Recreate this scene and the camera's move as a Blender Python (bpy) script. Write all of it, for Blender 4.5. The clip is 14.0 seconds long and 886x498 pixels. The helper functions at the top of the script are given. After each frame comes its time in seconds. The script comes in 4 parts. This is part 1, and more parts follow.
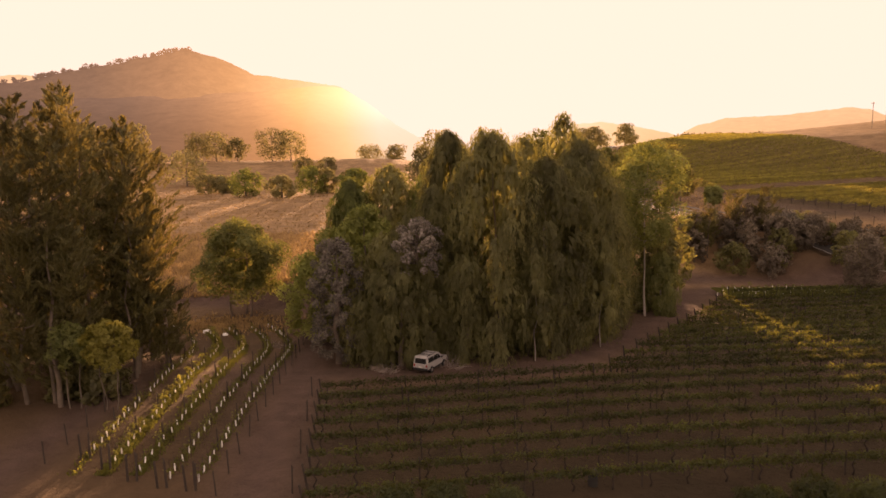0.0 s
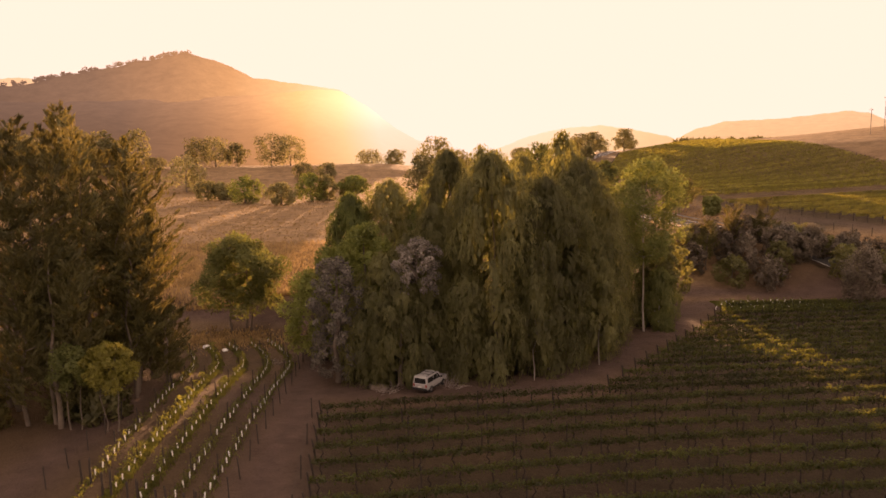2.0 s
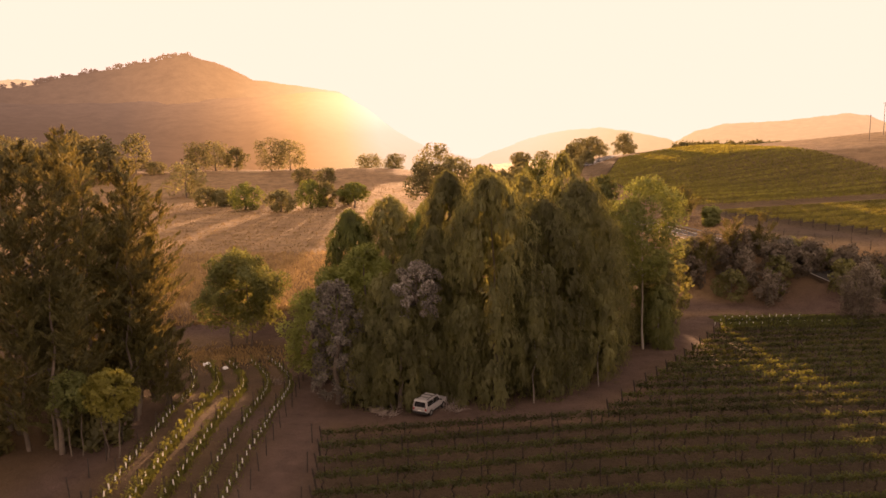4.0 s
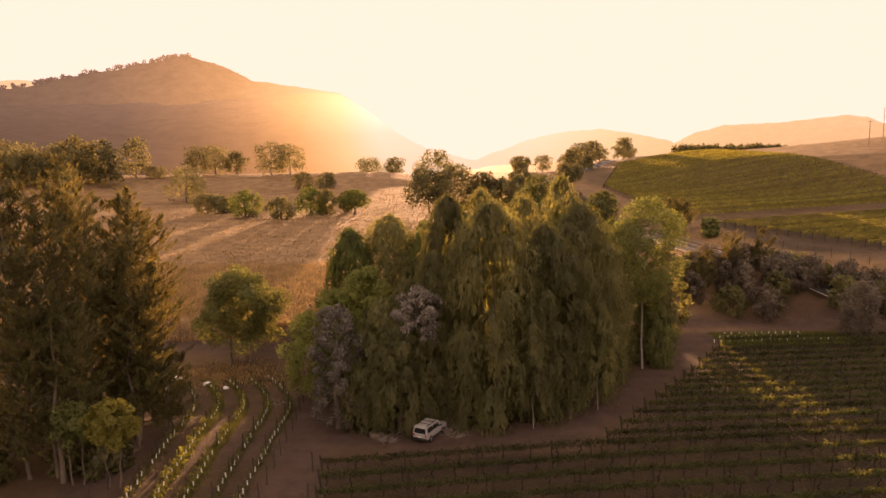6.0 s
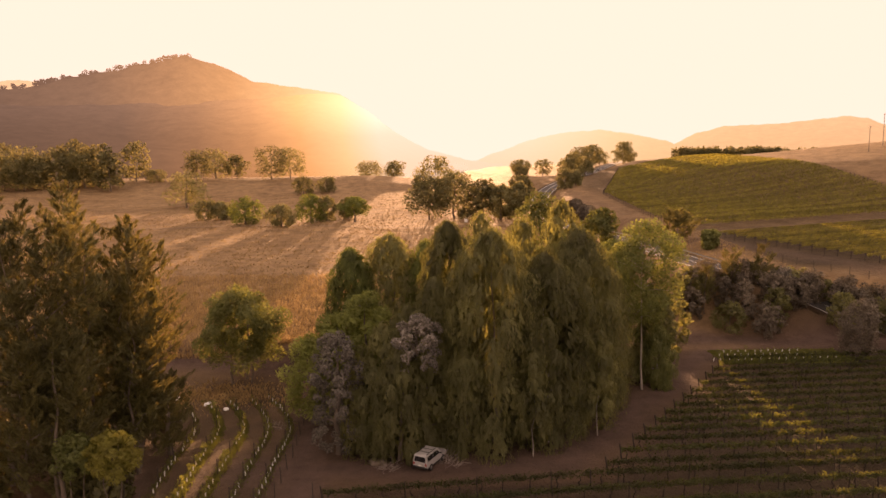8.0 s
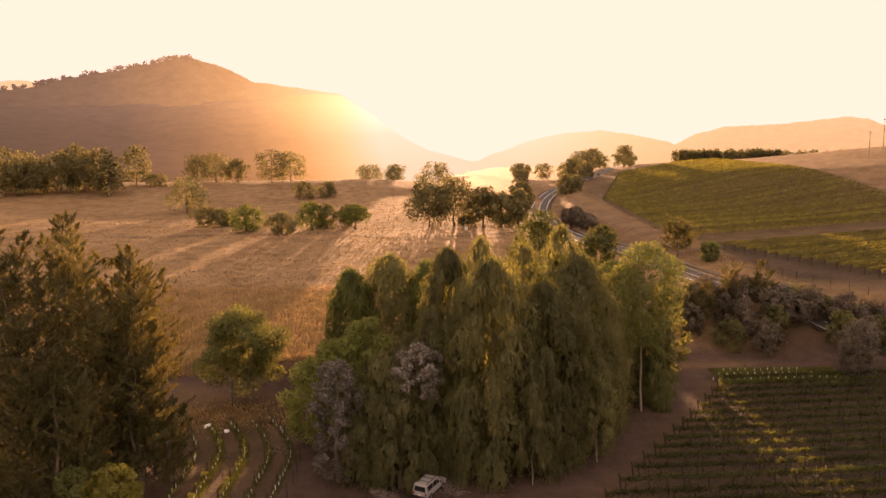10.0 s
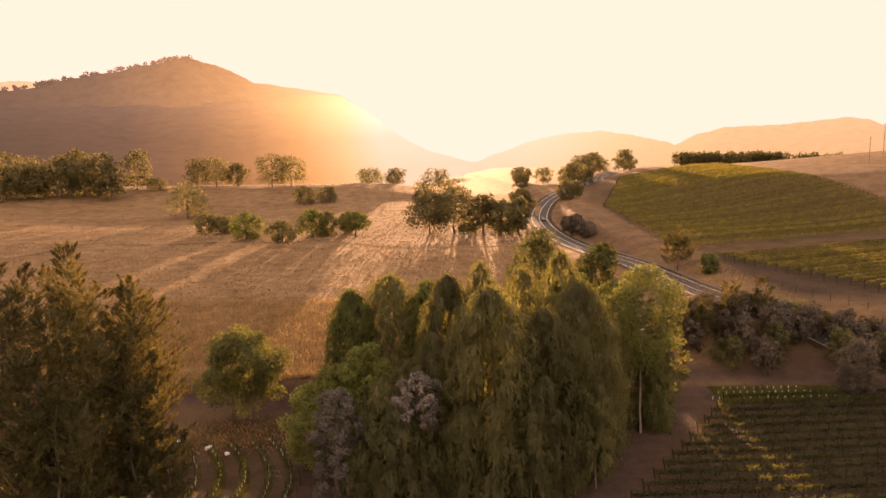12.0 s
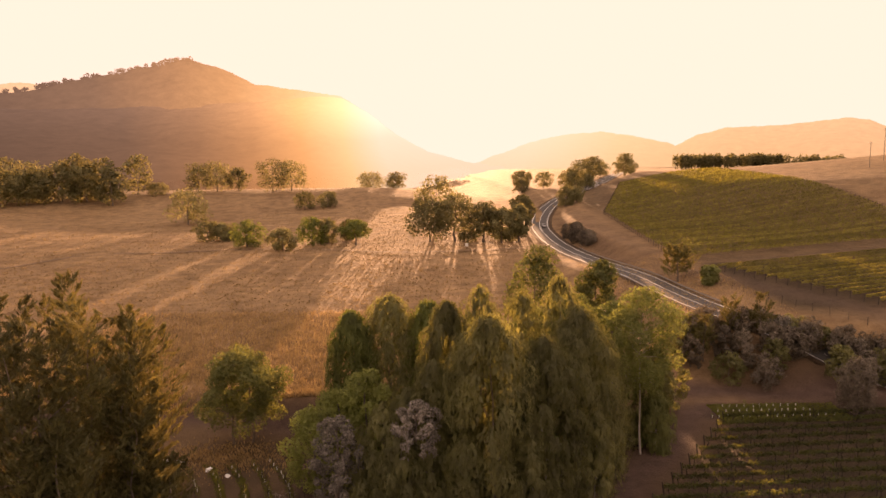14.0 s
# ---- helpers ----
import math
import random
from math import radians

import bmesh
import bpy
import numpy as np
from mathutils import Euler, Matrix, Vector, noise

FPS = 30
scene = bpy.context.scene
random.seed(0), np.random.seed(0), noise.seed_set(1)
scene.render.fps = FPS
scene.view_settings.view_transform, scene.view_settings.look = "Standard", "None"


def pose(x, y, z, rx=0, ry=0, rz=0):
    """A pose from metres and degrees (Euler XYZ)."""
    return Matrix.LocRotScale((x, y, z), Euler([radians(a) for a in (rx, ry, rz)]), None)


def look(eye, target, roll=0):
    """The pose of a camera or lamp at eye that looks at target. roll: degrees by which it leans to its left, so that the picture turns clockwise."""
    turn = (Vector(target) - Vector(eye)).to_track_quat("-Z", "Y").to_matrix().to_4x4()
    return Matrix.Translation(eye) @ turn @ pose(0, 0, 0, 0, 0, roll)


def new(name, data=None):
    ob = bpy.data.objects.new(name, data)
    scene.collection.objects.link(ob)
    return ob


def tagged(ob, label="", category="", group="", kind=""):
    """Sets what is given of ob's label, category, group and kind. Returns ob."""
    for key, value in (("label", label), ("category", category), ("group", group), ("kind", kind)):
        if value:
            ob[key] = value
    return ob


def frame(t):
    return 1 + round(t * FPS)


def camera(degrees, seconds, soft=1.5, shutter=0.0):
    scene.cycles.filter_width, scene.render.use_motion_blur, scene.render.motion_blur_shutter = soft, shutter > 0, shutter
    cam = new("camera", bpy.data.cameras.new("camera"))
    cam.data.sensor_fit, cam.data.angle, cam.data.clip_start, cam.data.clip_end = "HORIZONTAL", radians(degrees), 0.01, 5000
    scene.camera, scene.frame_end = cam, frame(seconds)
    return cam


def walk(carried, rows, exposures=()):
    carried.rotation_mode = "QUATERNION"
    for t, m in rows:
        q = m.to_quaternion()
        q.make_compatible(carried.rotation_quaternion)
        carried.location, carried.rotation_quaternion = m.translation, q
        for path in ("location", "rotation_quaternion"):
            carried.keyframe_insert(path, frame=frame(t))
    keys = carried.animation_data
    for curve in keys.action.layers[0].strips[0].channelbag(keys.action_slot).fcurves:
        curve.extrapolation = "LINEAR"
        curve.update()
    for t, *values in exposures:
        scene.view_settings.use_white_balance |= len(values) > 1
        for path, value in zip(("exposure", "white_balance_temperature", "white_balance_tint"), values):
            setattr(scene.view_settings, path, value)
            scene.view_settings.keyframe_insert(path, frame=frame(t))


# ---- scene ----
cam = camera(68.0, 14.0, 1.6)
# seconds, eye x y z, yaw to the left, pitch, roll
PATH = [
    (0.0, 0.124, 0.953, 20.385, 0.323, -7.386, -0.961),
    (1.0, 0.128, 0.911, 21.169, 0.285, -7.251, -0.950),
    (2.0, 0.128, 0.893, 22.083, 0.253, -7.148, -0.930),
    (3.0, 0.126, 0.898, 23.115, 0.227, -7.071, -0.903),
    (4.0, 0.123, 0.922, 24.253, 0.207, -7.018, -0.871),
    (5.0, 0.122, 0.962, 25.484, 0.192, -6.985, -0.837),
    (6.0, 0.124, 1.016, 26.794, 0.184, -6.968, -0.802),
    (7.0, 0.132, 1.081, 28.170, 0.181, -6.963, -0.769),
    (8.0, 0.148, 1.153, 29.597, 0.184, -6.966, -0.742),
    (9.0, 0.174, 1.231, 31.062, 0.192, -6.975, -0.721),
    (10.0, 0.211, 1.311, 32.549, 0.206, -6.984, -0.709),
    (11.0, 0.262, 1.390, 34.045, 0.226, -6.991, -0.710),
    (12.0, 0.329, 1.466, 35.532, 0.251, -6.991, -0.724),
    (13.0, 0.413, 1.536, 36.996, 0.281, -6.981, -0.755),
    (14.0, 0.517, 1.597, 38.420, 0.316, -6.956, -0.804),
]


def aim(x, y, z, yaw, pitch, roll):
    a, b = radians(yaw), radians(pitch)
    way = Vector((-math.sin(a) * math.cos(b), math.cos(a) * math.cos(b), math.sin(b)))
    return look((x, y, z), Vector((x, y, z)) + way * 10, roll)


EXPOSURE = 2.4
walk(cam, [(t, aim(*p)) for t, *p in PATH], [(0.0, EXPOSURE, 9000, 40), (14.0, EXPOSURE, 9000, 40)])

# ---- sky and sun ----
SUN_AZ, SUN_EL = 2.0, 5.4
world = bpy.data.worlds.new("evening_sky")
scene.world = world
world.use_nodes = True
wt = world.node_tree
wt.nodes.clear()
sky = wt.nodes.new("ShaderNodeTexSky")
sky.sky_type, sky.sun_disc = "NISHITA", False
sky.sun_elevation, sky.sun_rotation = radians(SUN_EL), radians(SUN_AZ)
sky.air_density, sky.dust_density, sky.ozone_density = 1.2, 3.5, 0.6
cap = wt.nodes.new("ShaderNodeVectorMath")
cap.operation = "MINIMUM"
cap.inputs[1].default_value = (1.32, 1.244, 1.16)
back = wt.nodes.new("ShaderNodeBackground")
back.inputs["Strength"].default_value = 0.15
wout = wt.nodes.new("ShaderNodeOutputWorld")
warm = wt.nodes.new("ShaderNodeVectorMath")
warm.operation = "MULTIPLY"
warm.inputs[1].default_value = (2.6, 2.15, 2.4)
wt.links.new(sky.outputs[0], warm.inputs[0])
wt.links.new(warm.outputs[0], cap.inputs[0])
wt.links.new(cap.outputs[0], back.inputs["Color"])
wt.links.new(back.outputs[0], wout.inputs[0])

lamp = bpy.data.lights.new("sun", "SUN")
lamp.energy, lamp.angle, lamp.color = 2.9, radians(0.6), (1.0, 0.70, 0.42)
sun = new("sun", lamp)
az, el = radians(SUN_AZ), radians(SUN_EL)
sun_way = Vector((math.sin(az) * math.cos(el), math.cos(az) * math.cos(el), math.sin(el)))
sun.matrix_world = look(sun_way * 1000, (0, 0, 0))

# ---- materials ----


def nodes_of(name):
    m = bpy.data.materials.new(name)
    m.use_nodes = True
    t = m.node_tree
    t.nodes.clear()
    o = t.nodes.new("ShaderNodeOutputMaterial")
    return m, t, o


def ramp(t, fac, stops):
    r = t.nodes.new("ShaderNodeValToRGB")
    while len(r.color_ramp.elements) < len(stops):
        r.color_ramp.elements.new(0.5)
    for e, (p, c) in zip(r.color_ramp.elements, stops):
        e.position, e.color = p, (*c, 1)
    t.links.new(fac, r.inputs[0])
    return r.outputs[0]


def noise_of(t, scale, detail=4.0, space="Object", rough=0.6):
    n = t.nodes.new("ShaderNodeTexNoise")
    n.inputs["Scale"].default_value, n.inputs["Detail"].default_value = scale, detail
    n.inputs["Roughness"].default_value = rough
    if space == "World":
        g = t.nodes.new("ShaderNodeNewGeometry")
        t.links.new(g.outputs["Position"], n.inputs["Vector"])
    else:
        c = t.nodes.new("ShaderNodeTexCoord")
        t.links.new(c.outputs["Object"], n.inputs["Vector"])
    return n.outputs["Fac"]


def mixed(t, fac, a, b, kind="MIX"):
    n = t.nodes.new("ShaderNodeMix")
    n.data_type, n.blend_type = "RGBA", kind
    for sock, v in ((n.inputs[0], fac), (n.inputs[6], a), (n.inputs[7], b)):
        if isinstance(v, (int, float)):
            sock.default_value = v
        elif isinstance(v, tuple):
            sock.default_value = (*v, 1)
        else:
            t.links.new(v, sock)
    return n.outputs[2]


def plain(name, dark, light, rough=0.7, metal=0.0, grain=3.0, fine=25.0, bump=0.25, spec=0.4):
    """Paint, bark, earth, metal: two colours mixed at two scales, with fine relief."""
    m, t, o = nodes_of(name)
    p = t.nodes.new("ShaderNodeBsdfPrincipled")
    big, small = noise_of(t, grain), noise_of(t, fine, 6)
    c = ramp(t, big, [(0.3, dark), (0.7, light)])
    c2 = mixed(t, 0.35, c, ramp(t, small, [(0.3, dark), (0.7, light)]))
    t.links.new(c2, p.inputs["Base Color"])
    p.inputs["Roughness"].default_value, p.inputs["Metallic"].default_value = rough, metal
    p.inputs["Specular IOR Level"].default_value = spec
    b = t.nodes.new("ShaderNodeBump")
    b.inputs["Strength"].default_value, b.inputs["Distance"].default_value = bump, 0.03
    t.links.new(small, b.inputs["Height"])
    t.links.new(b.outputs[0], p.inputs["Normal"])
    t.links.new(p.outputs[0], o.inputs[0])
    return m


def foliage(name, shade, light, through_colour, share=0.45, gloss=0.02):
    """Leaves: matt face, light let through from behind, a little wax."""
    m, t, o = nodes_of(name)
    g = t.nodes.new("ShaderNodeNewGeometry")
    base = ramp(t, g.outputs["Random Per Island"], [(0.0, shade), (1.0, light)])
    patch = noise_of(t, 0.35, 3, "World")
    tone = ramp(t, patch, [(0.3, (0.62, 0.60, 0.55)), (0.7, (1.2, 1.15, 1.0))])
    oi = t.nodes.new("ShaderNodeObjectInfo")
    own = ramp(t, oi.outputs["Random"], [(0.0, (0.74, 0.73, 0.70)), (1.0, (1.24, 1.22, 1.18))])
    tone = mixed(t, 1.0, tone, own, "MULTIPLY")
    base = mixed(t, 1.0, base, tone, "MULTIPLY")
    d = t.nodes.new("ShaderNodeBsdfDiffuse")
    t.links.new(base, d.inputs["Color"])
    tr = t.nodes.new("ShaderNodeBsdfTranslucent")
    t.links.new(mixed(t, 1.0, through_colour, tone, "MULTIPLY"), tr.inputs["Color"])
    a = t.nodes.new("ShaderNodeMixShader")
    a.inputs[0].default_value = share
    t.links.new(d.outputs[0], a.inputs[1])
    t.links.new(tr.outputs[0], a.inputs[2])
    gl = t.nodes.new("ShaderNodeBsdfGlossy")
    gl.inputs["Roughness"].default_value = 0.6
    gl.inputs["Color"].default_value = (0.8, 0.8, 0.75, 1)
    s = t.nodes.new("ShaderNodeMixShader")
    s.inputs[0].default_value = gloss
    t.links.new(a.outputs[0], s.inputs[1])
    t.links.new(gl.outputs[0], s.inputs[2])
    t.links.new(s.outputs[0], o.inputs[0])
    return m


def ground_material():
    m, t, o = nodes_of("ground_earth")
    p = t.nodes.new("ShaderNodeBsdfPrincipled")
    at = t.nodes.new("ShaderNodeAttribute")
    at.attribute_name = "zone"
    sep = t.nodes.new("ShaderNodeSeparateColor")
    t.links.new(at.outputs["Color"], sep.inputs[0])
    big, mid, small = noise_of(t, 0.035, 5, "World"), noise_of(t, 0.5, 6, "World"), noise_of(t, 6.0, 5, "World")
    earth = ramp(t, mid, [(0.3, (0.064, 0.043, 0.037)), (0.7, (0.112, 0.077, 0.065))])
    straw = ramp(t, mid, [(0.25, (0.197, 0.122, 0.0642)), (0.5, (0.279, 0.184, 0.0994)), (0.75, (0.362, 0.248, 0.14))])
    straw = mixed(t, 0.55, straw, ramp(t, big, [(0.3, (0.199, 0.124, 0.0696)), (0.7, (0.317, 0.214, 0.12))]))
    # Near-black brown tone laid under vine rows, young vines and lawn.
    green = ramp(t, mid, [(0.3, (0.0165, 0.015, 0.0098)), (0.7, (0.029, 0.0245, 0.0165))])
    scrub = ramp(t, big, [(0.35, (0.051, 0.034, 0.0221)), (0.65, (0.085, 0.0578, 0.0357))])
    tuft = noise_of(t, 0.16, 8, "World", 0.72)
    straw = mixed(t, 0.75, straw, ramp(t, tuft, [(0.36, (0.5, 0.48, 0.46)), (0.5, (0.95, 0.95, 0.95)), (0.66, (1.35, 1.33, 1.25))]), "MULTIPLY")
    c = mixed(t, sep.outputs[0], scrub, straw)
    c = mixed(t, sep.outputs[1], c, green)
    c = mixed(t, sep.outputs[2], c, earth)
    c = mixed(t, 0.5, c, ramp(t, small, [(0.25, (0.45, 0.45, 0.45)), (0.75, (1.35, 1.3, 1.25))]), "MULTIPLY")
    t.links.new(c, p.inputs["Base Color"])
    p.inputs["Sheen Weight"].default_value, p.inputs["Sheen Roughness"].default_value = 0.05, 0.5
    p.inputs["Sheen Tint"].default_value = (0.75, 0.55, 0.33, 1)
    p.inputs["Roughness"].default_value = 0.95
    p.inputs["Specular IOR Level"].default_value = 0.1
    b = t.nodes.new("ShaderNodeBump")
    b.inputs["Strength"].default_value, b.inputs["Distance"].default_value = 0.9, 0.4
    t.links.new(noise_of(t, 1.6, 6, "World", 0.7), b.inputs["Height"])
    t.links.new(b.outputs[0], p.inputs["Normal"])
    t.links.new(p.outputs[0], o.inputs[0])
    return m


def haze_glow_material(name, wood, grass, glow, strength, reach, lift=1.0):
    """Far hills: forest and dry grass, with sunlit haze painted on as emission that brightens towards the sun."""
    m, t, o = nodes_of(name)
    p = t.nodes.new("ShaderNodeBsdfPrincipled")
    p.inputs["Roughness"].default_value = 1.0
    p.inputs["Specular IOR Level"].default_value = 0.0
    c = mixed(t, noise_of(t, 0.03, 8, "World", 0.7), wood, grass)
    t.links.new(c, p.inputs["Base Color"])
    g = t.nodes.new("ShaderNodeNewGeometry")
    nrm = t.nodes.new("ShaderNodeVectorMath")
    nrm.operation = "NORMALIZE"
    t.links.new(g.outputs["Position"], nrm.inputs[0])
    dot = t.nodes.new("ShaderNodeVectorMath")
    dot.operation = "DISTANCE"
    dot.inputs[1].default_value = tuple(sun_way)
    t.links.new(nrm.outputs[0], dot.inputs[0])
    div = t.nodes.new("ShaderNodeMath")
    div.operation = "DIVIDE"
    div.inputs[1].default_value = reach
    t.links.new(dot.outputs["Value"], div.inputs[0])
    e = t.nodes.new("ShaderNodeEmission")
    # Tree texture put into the glow, washed out towards the sun like haze.
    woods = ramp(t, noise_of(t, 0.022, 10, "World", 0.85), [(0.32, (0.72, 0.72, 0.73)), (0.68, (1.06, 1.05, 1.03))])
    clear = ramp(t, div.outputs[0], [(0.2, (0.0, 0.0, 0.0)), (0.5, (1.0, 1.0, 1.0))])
    painted_haze = mixed(t, 1.0, ramp(t, div.outputs[0], glow), mixed(t, clear, (1.0, 1.0, 1.0), woods), "MULTIPLY")
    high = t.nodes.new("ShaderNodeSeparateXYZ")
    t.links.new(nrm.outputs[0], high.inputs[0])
    # The painted haze dims towards the hill's foot.
    painted_haze = mixed(t, 1.0, painted_haze, ramp(t, high.outputs["Z"], [(0.02, (0.86, 0.78, 0.70)), (0.065, (0.93, 0.89, 0.86)), (0.11, (lift, lift, lift))]), "MULTIPLY")
    t.links.new(painted_haze, e.inputs["Color"])
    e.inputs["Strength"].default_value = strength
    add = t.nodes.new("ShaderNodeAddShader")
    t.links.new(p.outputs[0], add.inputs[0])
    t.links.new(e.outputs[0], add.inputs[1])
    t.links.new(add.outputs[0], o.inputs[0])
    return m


M_GROUND = ground_material()
HAZE_STRENGTH = 1.0 / 2 ** EXPOSURE
# Glow stops stand for sunlit haze; the spur's dimmer set paints its shade.
M_HILL = haze_glow_material("wooded_hill", (0.015, 0.015, 0.01), (0.06, 0.042, 0.026), [(0.0, (1.02, 0.98, 0.90)), (0.20, (1.02, 0.98, 0.88)), (0.27, (1.0, 0.86, 0.55)), (0.35, (1.0, 0.67, 0.34)), (0.45, (0.75, 0.45, 0.22)), (0.56, (0.47, 0.29, 0.165)), (0.68, (0.26, 0.178, 0.128)), (0.85, (0.165, 0.12, 0.10))], HAZE_STRENGTH, 0.75)
M_SPUR = haze_glow_material("wooded_spur", (0.015, 0.015, 0.01), (0.06, 0.042, 0.026), [(0.0, (1.02, 0.98, 0.90)), (0.18, (1.02, 0.97, 0.84)), (0.25, (1.0, 0.82, 0.48)), (0.33, (0.95, 0.58, 0.27)), (0.42, (0.60, 0.36, 0.185)), (0.52, (0.35, 0.22, 0.135)), (0.64, (0.19, 0.134, 0.104)), (0.85, (0.13, 0.097, 0.084))], HAZE_STRENGTH, 0.75, 1.32)
M_HILL_FAR = haze_glow_material("far_hill", (0.03, 0.025, 0.02), (0.07, 0.05, 0.035), [(0.0, (1.02, 0.98, 0.90)), (0.14, (1.02, 0.97, 0.80)), (0.3, (1.0, 0.86, 0.56)), (0.5, (1.0, 0.78, 0.48)), (0.75, (0.98, 0.73, 0.46)), (1.0, (0.86, 0.60, 0.42))], HAZE_STRENGTH, 0.75)
M_GUM = foliage("gum_leaves", (0.086, 0.096, 0.052), (0.158, 0.17, 0.09), (0.31, 0.30, 0.095), 0.4)
M_GREEN = foliage("bright_leaves", (0.07, 0.10, 0.036), (0.16, 0.20, 0.07), (0.27, 0.30, 0.075), 0.34)
# Pale green foliage, raised further to stand in for sun on the crowns.
M_LIME = foliage("pale_green_leaves", (0.112, 0.142, 0.056), (0.195, 0.23, 0.092), (0.28, 0.31, 0.085), 0.4)
# Brighter copy for trees in shade here: sunlight put into the leaf colour.
M_LIT_GREEN = foliage("sunlit_green_leaves", (0.135, 0.175, 0.06), (0.23, 0.275, 0.095), (0.33, 0.37, 0.09), 0.4)
# Yellow of low sun painted into the wattle's leaf colour.
M_WATTLE = foliage("sunlit_wattle_leaves", (0.15, 0.155, 0.042), (0.26, 0.255, 0.07), (0.36, 0.34, 0.07), 0.4)
M_PEPPER = foliage("pepper_leaves", (0.085, 0.108, 0.045), (0.165, 0.19, 0.08), (0.27, 0.28, 0.08), 0.34)
M_SILVER = foliage("silver_leaves", (0.075, 0.071, 0.068), (0.37, 0.355, 0.365), (0.17, 0.15, 0.11), 0.22, 0.04)
M_CAS = foliage("sheoak_needles", (0.066, 0.074, 0.036), (0.148, 0.15, 0.07), (0.24, 0.19, 0.055), 0.28, 0.03)
M_VINE = foliage("vine_leaves", (0.016, 0.029, 0.0145), (0.037, 0.057, 0.027), (0.25, 0.26, 0.06), 0.3)
M_WEED = foliage("weed_leaves", (0.045, 0.065, 0.024), (0.09, 0.12, 0.045), (0.32, 0.325, 0.08), 0.42)
# Lighter copy of the vine leaves: sunlight on the hill put into their colour.
M_HILLVINE = foliage("sunlit_vine_leaves", (0.09, 0.102, 0.038), (0.175, 0.185, 0.068), (0.44, 0.40, 0.09), 0.45)
M_SCRUB = foliage("scrub_leaves", (0.10, 0.09, 0.086), (0.20, 0.178, 0.165), (0.20, 0.165, 0.11), 0.3)
M_STRAW = foliage("dry_grass", (0.34, 0.24, 0.13), (0.48, 0.345, 0.19), (0.40, 0.285, 0.15), 0.36, 0.02)
# Leaf colour lifted above other foliage to paint in the haze of distance.
M_PADDOCK = foliage("hazed_tree_leaves", (0.11, 0.118, 0.066), (0.20, 0.205, 0.115), (0.29, 0.26, 0.12), 0.42)
M_BARK = plain("grey_bark", (0.09, 0.07, 0.055), (0.20, 0.16, 0.125), 0.9, grain=1.2, fine=9)
M_PALE = plain("pale_gum_bark", (0.21, 0.18, 0.155), (0.37, 0.33, 0.29), 0.75, grain=0.9, fine=6)
M_VINEWOOD = plain("dark_vine_wood", (0.018, 0.013, 0.01), (0.045, 0.033, 0.026), 0.95, grain=4, fine=25)
M_WOOD = plain("weathered_post_timber", (0.028, 0.022, 0.018), (0.065, 0.05, 0.04), 0.9, grain=2, fine=20)
M_TUBE = plain("white_plastic_tube", (0.62, 0.62, 0.58), (0.78, 0.78, 0.74), 0.45, bump=0.02)
M_STEEL = plain("dull_steel", (0.24, 0.23, 0.22), (0.36, 0.35, 0.34), 0.65, 0.6, bump=0.05)
M_WHITE = plain("white_car_paint", (0.302, 0.295, 0.288), (0.403, 0.396, 0.389), 0.35, grain=0.8, fine=5, bump=0.02)
M_GLASS = plain("dark_window_glass", (0.012, 0.013, 0.015), (0.02, 0.021, 0.023), 0.08, bump=0.0, spec=0.6)
M_RUBBER = plain("black_rubber", (0.018, 0.018, 0.018), (0.035, 0.034, 0.033), 0.85)
M_RED = plain("red_lens", (0.25, 0.015, 0.012), (0.35, 0.02, 0.016), 0.25, bump=0.0)
M_ASPHALT = plain("asphalt", (0.04, 0.038, 0.036), (0.075, 0.07, 0.065), 0.85, grain=0.4, fine=4, bump=0.2)
M_LINE = plain("white_road_paint", (0.55, 0.54, 0.50), (0.75, 0.74, 0.70), 0.5, bump=0.05)
M_BAG = plain("white_woven_plastic", (0.60, 0.60, 0.60), (0.80, 0.80, 0.79), 0.6, grain=4, fine=20)
M_TWIG = plain("bleached_twigs", (0.20, 0.16, 0.14), (0.34, 0.29, 0.25), 0.9)
M_WORN = plain("worn_paddock_earth", (0.13, 0.085, 0.055), (0.20, 0.135, 0.085), 0.95, grain=0.5, fine=4)
M_POLE = plain("grey_pole_timber", (0.16, 0.13, 0.10), (0.27, 0.22, 0.18), 0.85)

# ---- land ----


def ss(a, b, v):
    u = min(1.0, max(0.0, (v - a) / (b - a)))
    return u * u * (3 - 2 * u)
def bell(v, c, w):
    return math.exp(-((v - c) / w) ** 2)
def raw_land(x, y):
    """Height of the ground before the road was cut."""
    near = 0.3 + 0.9 * ss(-20, 20, x) - 1.2 * ss(58, 85, y)
    # paddock beyond the creek bank, rising slowly to a crest
    bank_y = 99 + 3 * math.sin(x * 0.11)
    up = ss(bank_y, bank_y + 7, y) if x < 5 else ss(104, 124, y)
    field = 2.2 + 0.05 * max(0.0, min(y, 430.0) - 108) + 7.0 * ss(395, 490, y) * ss(40, -60, x) 
    field -= 4 * bell(x, -150, 90) * bell(y, 350, 80)
    field -= 20 * ss(505, 620, y) * ss(40, -60, x)
    field += 5.0 * ss(38, 62, x) * ss(106, 126, y)
    # vine hill
    rise = ss(225, 350, y + 0.2 * (x - 110)) * ss(60, 160, x)
    field += 10.5 * rise + 12 * bell(x, 330, 110) * bell(y, 400, 150)
    return near * (1 - up) + field * up


ROAD = [(190, 60), (140, 76), (103, 92), (78, 108), (66, 120), (57.5, 135), (54, 158), (51.8, 181), (46.5, 210), (43, 236), (41.5, 265), (43, 300), (52, 340), (69, 381), (100, 440), (130, 510), (165, 600), (190, 700)]


